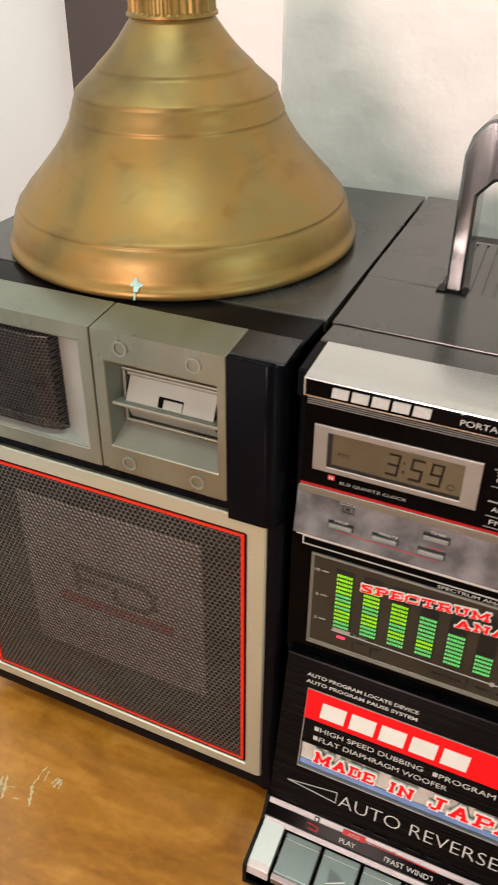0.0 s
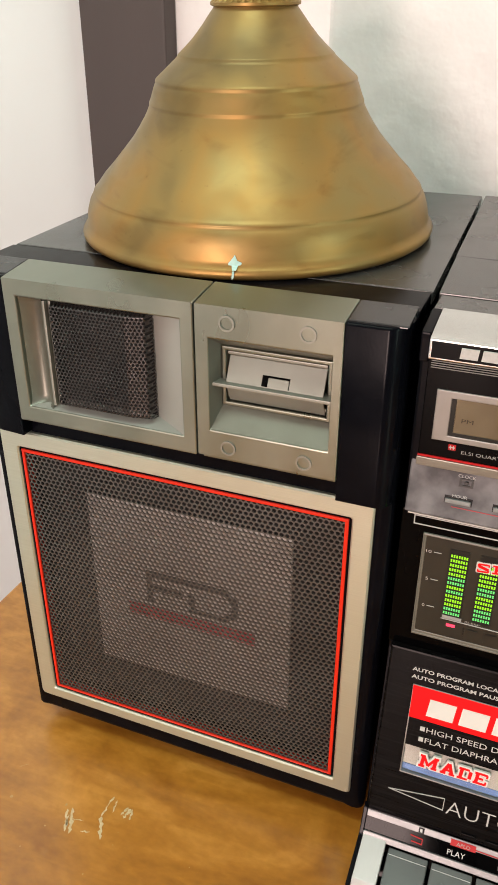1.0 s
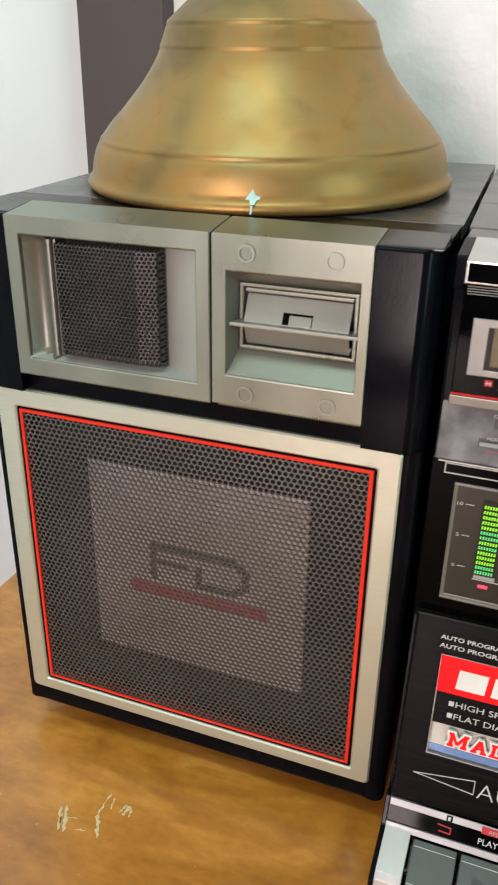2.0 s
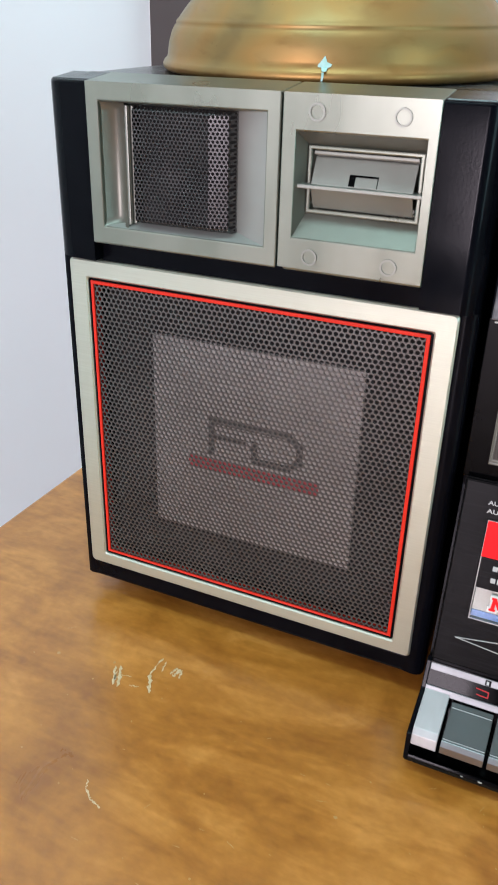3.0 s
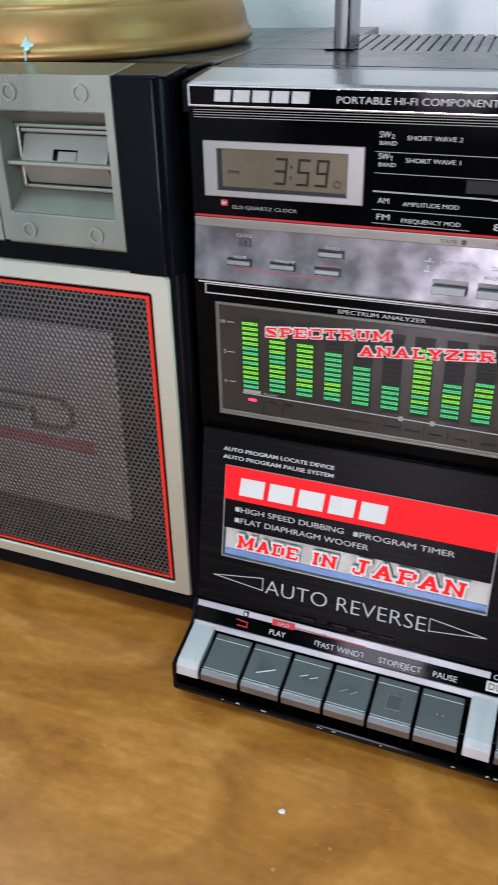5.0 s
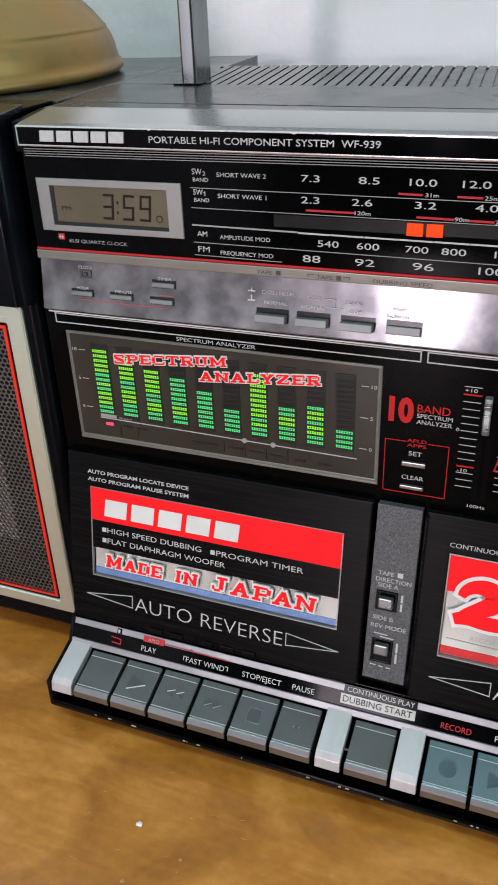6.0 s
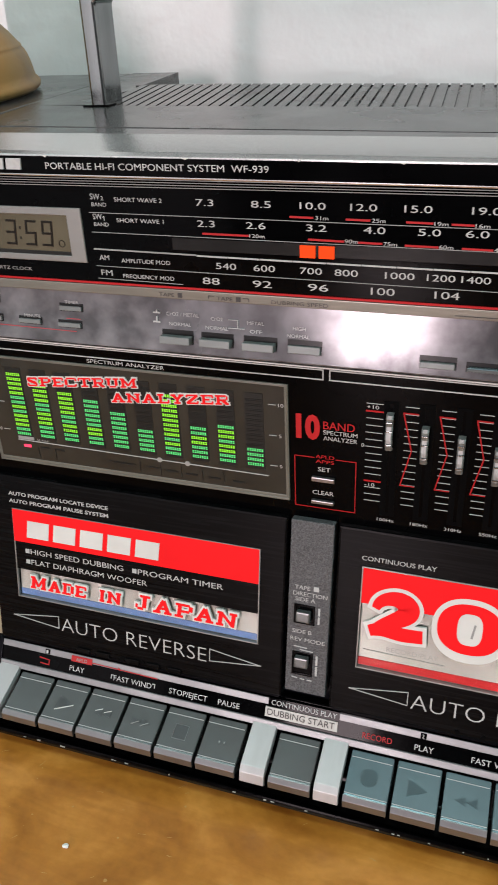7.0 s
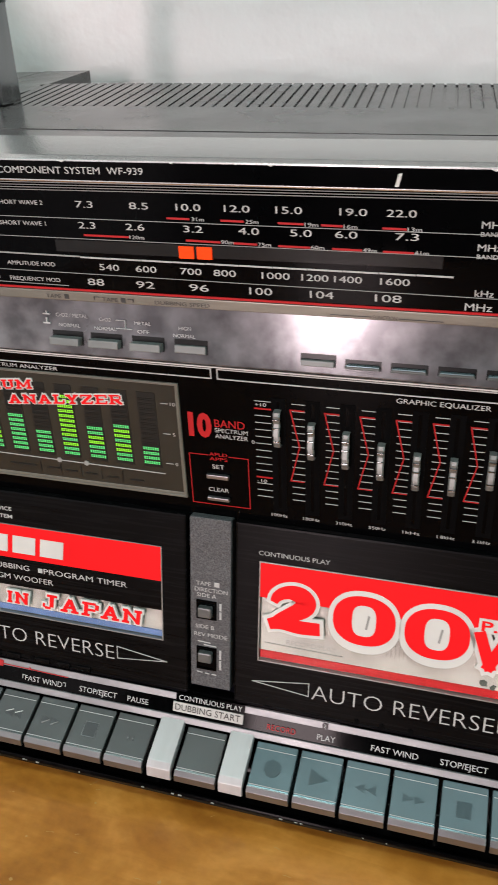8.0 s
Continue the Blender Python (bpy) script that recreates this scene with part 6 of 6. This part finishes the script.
    part("figure", ribbon(foot, 0.0003, 0.00066), M["sticker"], o)
    word("P.M.P.O.", f, 0.2622, 0.0915, 0.0038, 0.03, "sticker", d2, d=0.0008, bold=0.02)
    part("figure_outline", boxed(f, 0.2612, 0.2935, 0.0905, 0.0962, 0.0002, 0.0006), M["paper"], d2)
    vee = [((0.2625, 0.0898), (0.2665, 0.0785)), ((0.2665, 0.0785), (0.2715, 0.0898)), ((0.2715, 0.0898), (0.276, 0.0785)), ((0.276, 0.0785), (0.2805, 0.0898))]
    vee = [((a, p - 0.001), (c, q - 0.001)) for (a, p), (c, q) in vee]
    part("figure_outline", lines(f, vee, 0.0075, -0.0005, 0.0004), M["paper"], d2, "white outline of a sticker letter")
    part("figure", lines(f, vee, 0.0042, 0.0004, 0.0008), M["sticker"], d2)
    # narrow strip between the doors
    cs = part("centre_strip", boxed(f, 0.1496, 0.1666, 0.0452, 0.1205, -0.006, 0.0003, 0.0004), M["deck"], radio, "speckled grey strip with two slide switches")
    word("TAPE", f, 0.1522, 0.0917, 0.0017, 0.0062, "print", cs, d=0.0005)
    part("tape_number", boxed(f, 0.1598, 0.1619, 0.0917, 0.0936, 0.0003, 0.0005), M["print"], cs)
    word("DIRECTION", f, 0.1516, 0.089, 0.0017, 0.0138, "print", cs, d=0.0005)
    word("SIDE A", f, 0.1525, 0.0866, 0.0017, 0.0082, "print", cs, d=0.0005)
    word("SIDE B", f, 0.1518, 0.0724, 0.0017, 0.008, "print", cs, d=0.0005)
    word("REV MODE", f, 0.1512, 0.0688, 0.0017, 0.0142, "print", cs, d=0.0005)
    for za, zb, zk in ((0.0768, 0.0852, 0.081), (0.0535, 0.064, 0.0605)):
        part("switch_well", ring(f, 0.1522, 0.1608, za, zb, 0.1532, 0.1598, za + 0.0009, zb - 0.0009, 0.0, 0.0008, 0.0002), M["gloss"], cs)
        part("switch_floor", boxed(f, 0.1532, 0.1598, za + 0.0009, zb - 0.0009, -0.0005, 0.0004), M["gloss"], cs)
        part("switch_knob", boxed(f, 0.1536, 0.1594, zk - 0.0022, zk + 0.0022, 0.0004, 0.0034, 0.0006), M["keyface"], cs, "grey slide switch knob")
        part("switch_marks", lines(f, [((0.1624, za + 0.0012), (0.1624, (za + zb) / 2 - 0.0006)), ((0.1624, (za + zb) / 2 + 0.0008), (0.1624, zb - 0.001))], 0.0008, 0.0003, 0.0005), M["print"], cs)
    part("switch_marks", lines(f, [((0.153, 0.0663), (0.158, 0.0661)), ((0.1555, 0.065), (0.1605, 0.0648)), ((0.1525, 0.052), (0.1545, 0.0518)), ((0.156, 0.0517), (0.1575, 0.0516)), ((0.159, 0.0516), (0.1605, 0.0516))], 0.0004, 0.0003, 0.0005), M["print"], cs)
    # dark sill and gaps behind the doors
    part("sill", boxed(f, XL + 0.0006, XR - 0.0006, 0.038, 0.1215, -0.012, -0.006), M["black"], radio)
    for x in (0.0735, 0.0835, 0.2185, 0.2285, 0.24):
        part("sill_hole", disc(f, x + 0.001, 0.0424, 0.0011, 0.0, 0.0003, 16), M["hole"], radio)
    for x in (0.052, 0.062, 0.0765, 0.0865, 0.0965):
        part("hinge_lug", boxed(f, x, x + 0.0065, 0.0409, 0.0434, -0.001, 0.0009, 0.0004), M["door"], radio)


decks()


def keyboard():
    f = FSTRIP
    bed = part("key_bed", extrude_profile([(0.02, 0.009), (0.02, 0.039), (-0.0145, 0.039), (-0.0205, 0.0295), (-0.0225, 0.022), (-0.028, 0.012), (-0.0398, 0.0085), (-0.0425, 0.0105), (-0.0432, 0.009), (-0.0425, 0.0062), (-0.038, 0.0048)], XL + 0.0008, XR - 0.0008, 0.0005), M["gloss"], radio, "black key tray with a chipped front lip")
    for x in (XL + 0.0004, XR - 0.0024):
        part("end_cheek", extrude_profile([(-0.002, 0.0055), (-0.0135, 0.0395), (-0.0165, 0.0392), (-0.0222, 0.0285), (-0.043, 0.0218), (-0.0432, 0.0075), (-0.039, 0.005)], x, x + 0.002, 0.0004), M["black"], radio)
    st = part("label_strip", boxed(f, XL + 0.0022, XR - 0.0022, 0.0296, 0.0385, -0.001, 0.0004), M["gloss"], radio, "black strip naming the tape keys")
    part("silver_line", boxed(f, XL + 0.0025, XR - 0.0025, 0.0356, 0.0382, 0.0, 0.0008, 0.0002), M["stripline"], st)
    part("silver_edge", boxed(f, XL + 0.0022, XR - 0.0022, 0.0272, 0.0298, -0.0008, 0.0012, 0.0003), M["stripline"], st)
    for x, ch in ((0.0362, "1"), (0.2072, "2")):
        t = part("tape_number", boxed(f, x - 0.0012, x + 0.0012, 0.0358, 0.0378, 0.0008, 0.001), M["gloss"], st)
        word(ch, f, x - 0.0006, 0.0361, 0.0013, 0.001, "print", t, d=0.0012)
    part("loop_sign", lines(f, [((0.0322, 0.0338), (0.0372, 0.0334)), ((0.0372, 0.0334), (0.0372, 0.0314)), ((0.0372, 0.0314), (0.0328, 0.0316))], 0.0004, 0.0004, 0.0007), M["redprint"], st)
    part("red_tab", boxed(f, 0.0487, 0.0592, 0.0352, 0.0376, 0.0008, 0.0011), M["redprint"], st)
    word("APLD", f, 0.0512, 0.0357, 0.0013, 0.0056, "dim", st, d=0.0013)
    part("red_marks", lines(f, [((0.0592, 0.0362), (0.0915, 0.0357)), ((0.0725, 0.0366), (0.0735, 0.0358))], 0.0003, 0.0008, 0.0011), M["redprint"], st)
    for body, x, w, m in (("PLAY", 0.048, 0.0075, "print"), ("FAST WIND", 0.0705, 0.0185, "print"), ("STOP/EJECT", 0.0975, 0.018, "print"), ("PAUSE", 0.1205, 0.0098, "print"),
                          ("RECORD", 0.1832, 0.012, "redprint"), ("PLAY", 0.2042, 0.0075, "print"), ("FAST WIND", 0.2262, 0.0185, "print"), ("STOP/EJECT", 0.2532, 0.018, "print"), ("PAUSE", 0.2775, 0.0098, "print")):
        word(body, f, x, 0.0312, 0.0021, w, m, st, d=0.0007)
    part("bracket", lines(f, [((0.0692, 0.0318), (0.0692, 0.0332)), ((0.0692, 0.0332), (0.0702, 0.0332)), ((0.0895, 0.0332), (0.0905, 0.0332)), ((0.0905, 0.0332), (0.0905, 0.0318))], 0.0003, 0.0004, 0.0007), M["print"], st)
    p = part("name_plate", boxed(f, 0.1428, 0.1732, 0.0352, 0.0385, 0.0008, 0.0012), M["gloss"], st)
    word("CONTINUOUS PLAY", f, 0.1442, 0.036, 0.0019, 0.028, "print", p, d=0.0014)
    p = part("name_plate", boxed(f, 0.1418, 0.1728, 0.0312, 0.0349, 0.0004, 0.0012), M["label"], st)
    word("DUBBING START", f, 0.1428, 0.032, 0.0023, 0.0288, "segment", p, d=0.0014)
    # silver blocks between the keys
    for x0, x1 in ((0.0122, 0.0225), (0.1372, 0.1476), (0.1682, 0.1782), (0.2932, 0.3068)):
        part("silver_block", extrude_profile([(-0.0218, 0.0265), (-0.0218, 0.029), (-0.0398, 0.0232), (-0.042, 0.0212), (-0.0428, 0.0165), (-0.0405, 0.0145), (-0.0405, 0.0185), (-0.025, 0.0235)], x0, x1, 0.0003), M["blockface"], radio)

    def key(x0, x1, mat, sign):
        k = part("key", extrude_profile([(-0.0228, 0.021), (-0.0228, 0.0268), (-0.0405, 0.0213), (-0.042, 0.0198), (-0.0418, 0.017), (-0.036, 0.0135), (-0.026, 0.0135)], x0, x1, 0.0005), M[mat], radio, "grey tape key with a bright edge")
        part("key_edge", extrude_profile([(-0.0402, 0.0212), (-0.0408, 0.0217), (-0.0426, 0.02), (-0.0426, 0.0165), (-0.0418, 0.0163), (-0.0418, 0.0195)], x0, x1, 0.0002), M["keylip"], k)
        fk = lambda x, y, d: Vector((x, y, 0.0268 + (y + 0.0228) * 0.311 + d))
        # white lines paint the glint along the key's upper and lower edges
        part("key_glint", lines(fk, [((x0 + 0.0006, -0.0256), (x1 - 0.0006, -0.0256)), ((x0 + 0.0004, -0.0396), (x1 - 0.0004, -0.0396))], 0.0002, 0.0, 0.00018), M["print"], k)
        c, y = (x0 + x1) / 2, -0.0325
        tone = M["tealsign"] if mat == "keyteal" else M["keysign"]
        # pale strokes on the signs are painted glints of their embossed edges
        if sign == "tri":
            part("key_sign", polygon(fk, [(c - 0.0035, y - 0.0032), (c - 0.0035, y + 0.0032), (c + 0.004, y)], 0.0, 0.00015), tone, k)
            if mat == "keyface":
                part("sign_glint", lines(fk, [((c - 0.0036, y - 0.0033), (c + 0.0042, y))], 0.0003, 0.0, 0.0003), M["paper"], k)
        elif sign in ("rew", "ff"):
            s = -1 if sign == "rew" else 1
            for o in (-0.0022, 0.0022):
                part("key_sign", polygon(fk, [(c + o - s * 0.002, y - 0.0016), (c + o - s * 0.002, y + 0.0016), (c + o + s * 0.002, y)], 0.0, 0.00015), tone, k)
                if mat == "keyface":
                    part("sign_glint", lines(fk, [((c + o - s * 0.0018, y - 0.0015 * s), (c + o + s * 0.0012, y + 0.0002))], 0.0003, 0.0, 0.0003), M["paper"] if s < 0 else M["dim"], k)
        elif sign == "stop":
            part("key_sign", boxed(fk, c - 0.0028, c + 0.0028, y - 0.0028, y + 0.0028, 0.0, 0.00018), tone, k)
            if mat == "keyface":
                part("sign_glint", ring(fk, c - 0.0031, c + 0.0031, y - 0.0031, y + 0.0031, c - 0.0029, c + 0.0029, y - 0.0029, y + 0.0029, 0.0, 0.0002), M["keylip"], k)
        elif sign == "rec":
            part("key_sign", disc(fk, c, y, 0.0034, 0.0, 0.00018), tone, k)
        elif sign == "pause":
            part("key_sign", boxed(fk, c - 0.0016, c - 0.0006, y - 0.0007, y + 0.0007, 0.0, 0.00018), tone, k)
            part("key_sign", boxed(fk, c + 0.0006, c + 0.0016, y - 0.0007, y + 0.0007, 0.0, 0.00018), tone, k)
            for o in (-0.0013, 0.0009):
                part("sign_glint", boxed(fk, c + o, c + o + 0.0005, y - 0.0004, y + 0.0002, 0.0, 0.0003), M["dim"], k)

    for i, s in enumerate(("", "tri", "rew", "ff", "stop", "pause")):
        key(0.024 + 0.01875 * i, 0.024 + 0.01875 * i + 0.0172, "keyface", s)
    key(0.1494, 0.1668, "keyface", "")
    for i, s in enumerate(("rec", "tri", "rew", "ff", "stop", "pause")):
        key(0.18 + 0.01875 * i, 0.18 + 0.01875 * i + 0.0172, "keyteal", s)
    pr = random.Random(11)
    for _ in range(22):
        x, w = pr.uniform(0.03, 0.29), pr.uniform(0.0004, 0.0016)
        bm = room_box(x, x + w, -0.0434, -0.0429, 0.0088, 0.0088 + pr.uniform(0.0002, 0.0005))
        part("chip", bm, M["label"], bed)


keyboard()


def handle():
    h = part("handle", polygon(flat(0.0805), [(0.0405, 0.2535), (0.0405, 0.311), (0.0425, 0.318), (0.047, 0.3235), (0.054, 0.3255), (0.265, 0.3255), (0.272, 0.3235), (0.2765, 0.318), (0.2785, 0.311), (0.2785, 0.2535),
                                               (0.2715, 0.2535), (0.2715, 0.297), (0.266, 0.303), (0.053, 0.303), (0.0475, 0.297), (0.0475, 0.2535)], -0.0165, 0.0), M["chrome"], radio, "flat chromed carrying handle, raised")
    bv = h.modifiers.new("edge", "BEVEL")
    bv.width, bv.segments, bv.limit_method = 0.0012, 2, "ANGLE"


handle()
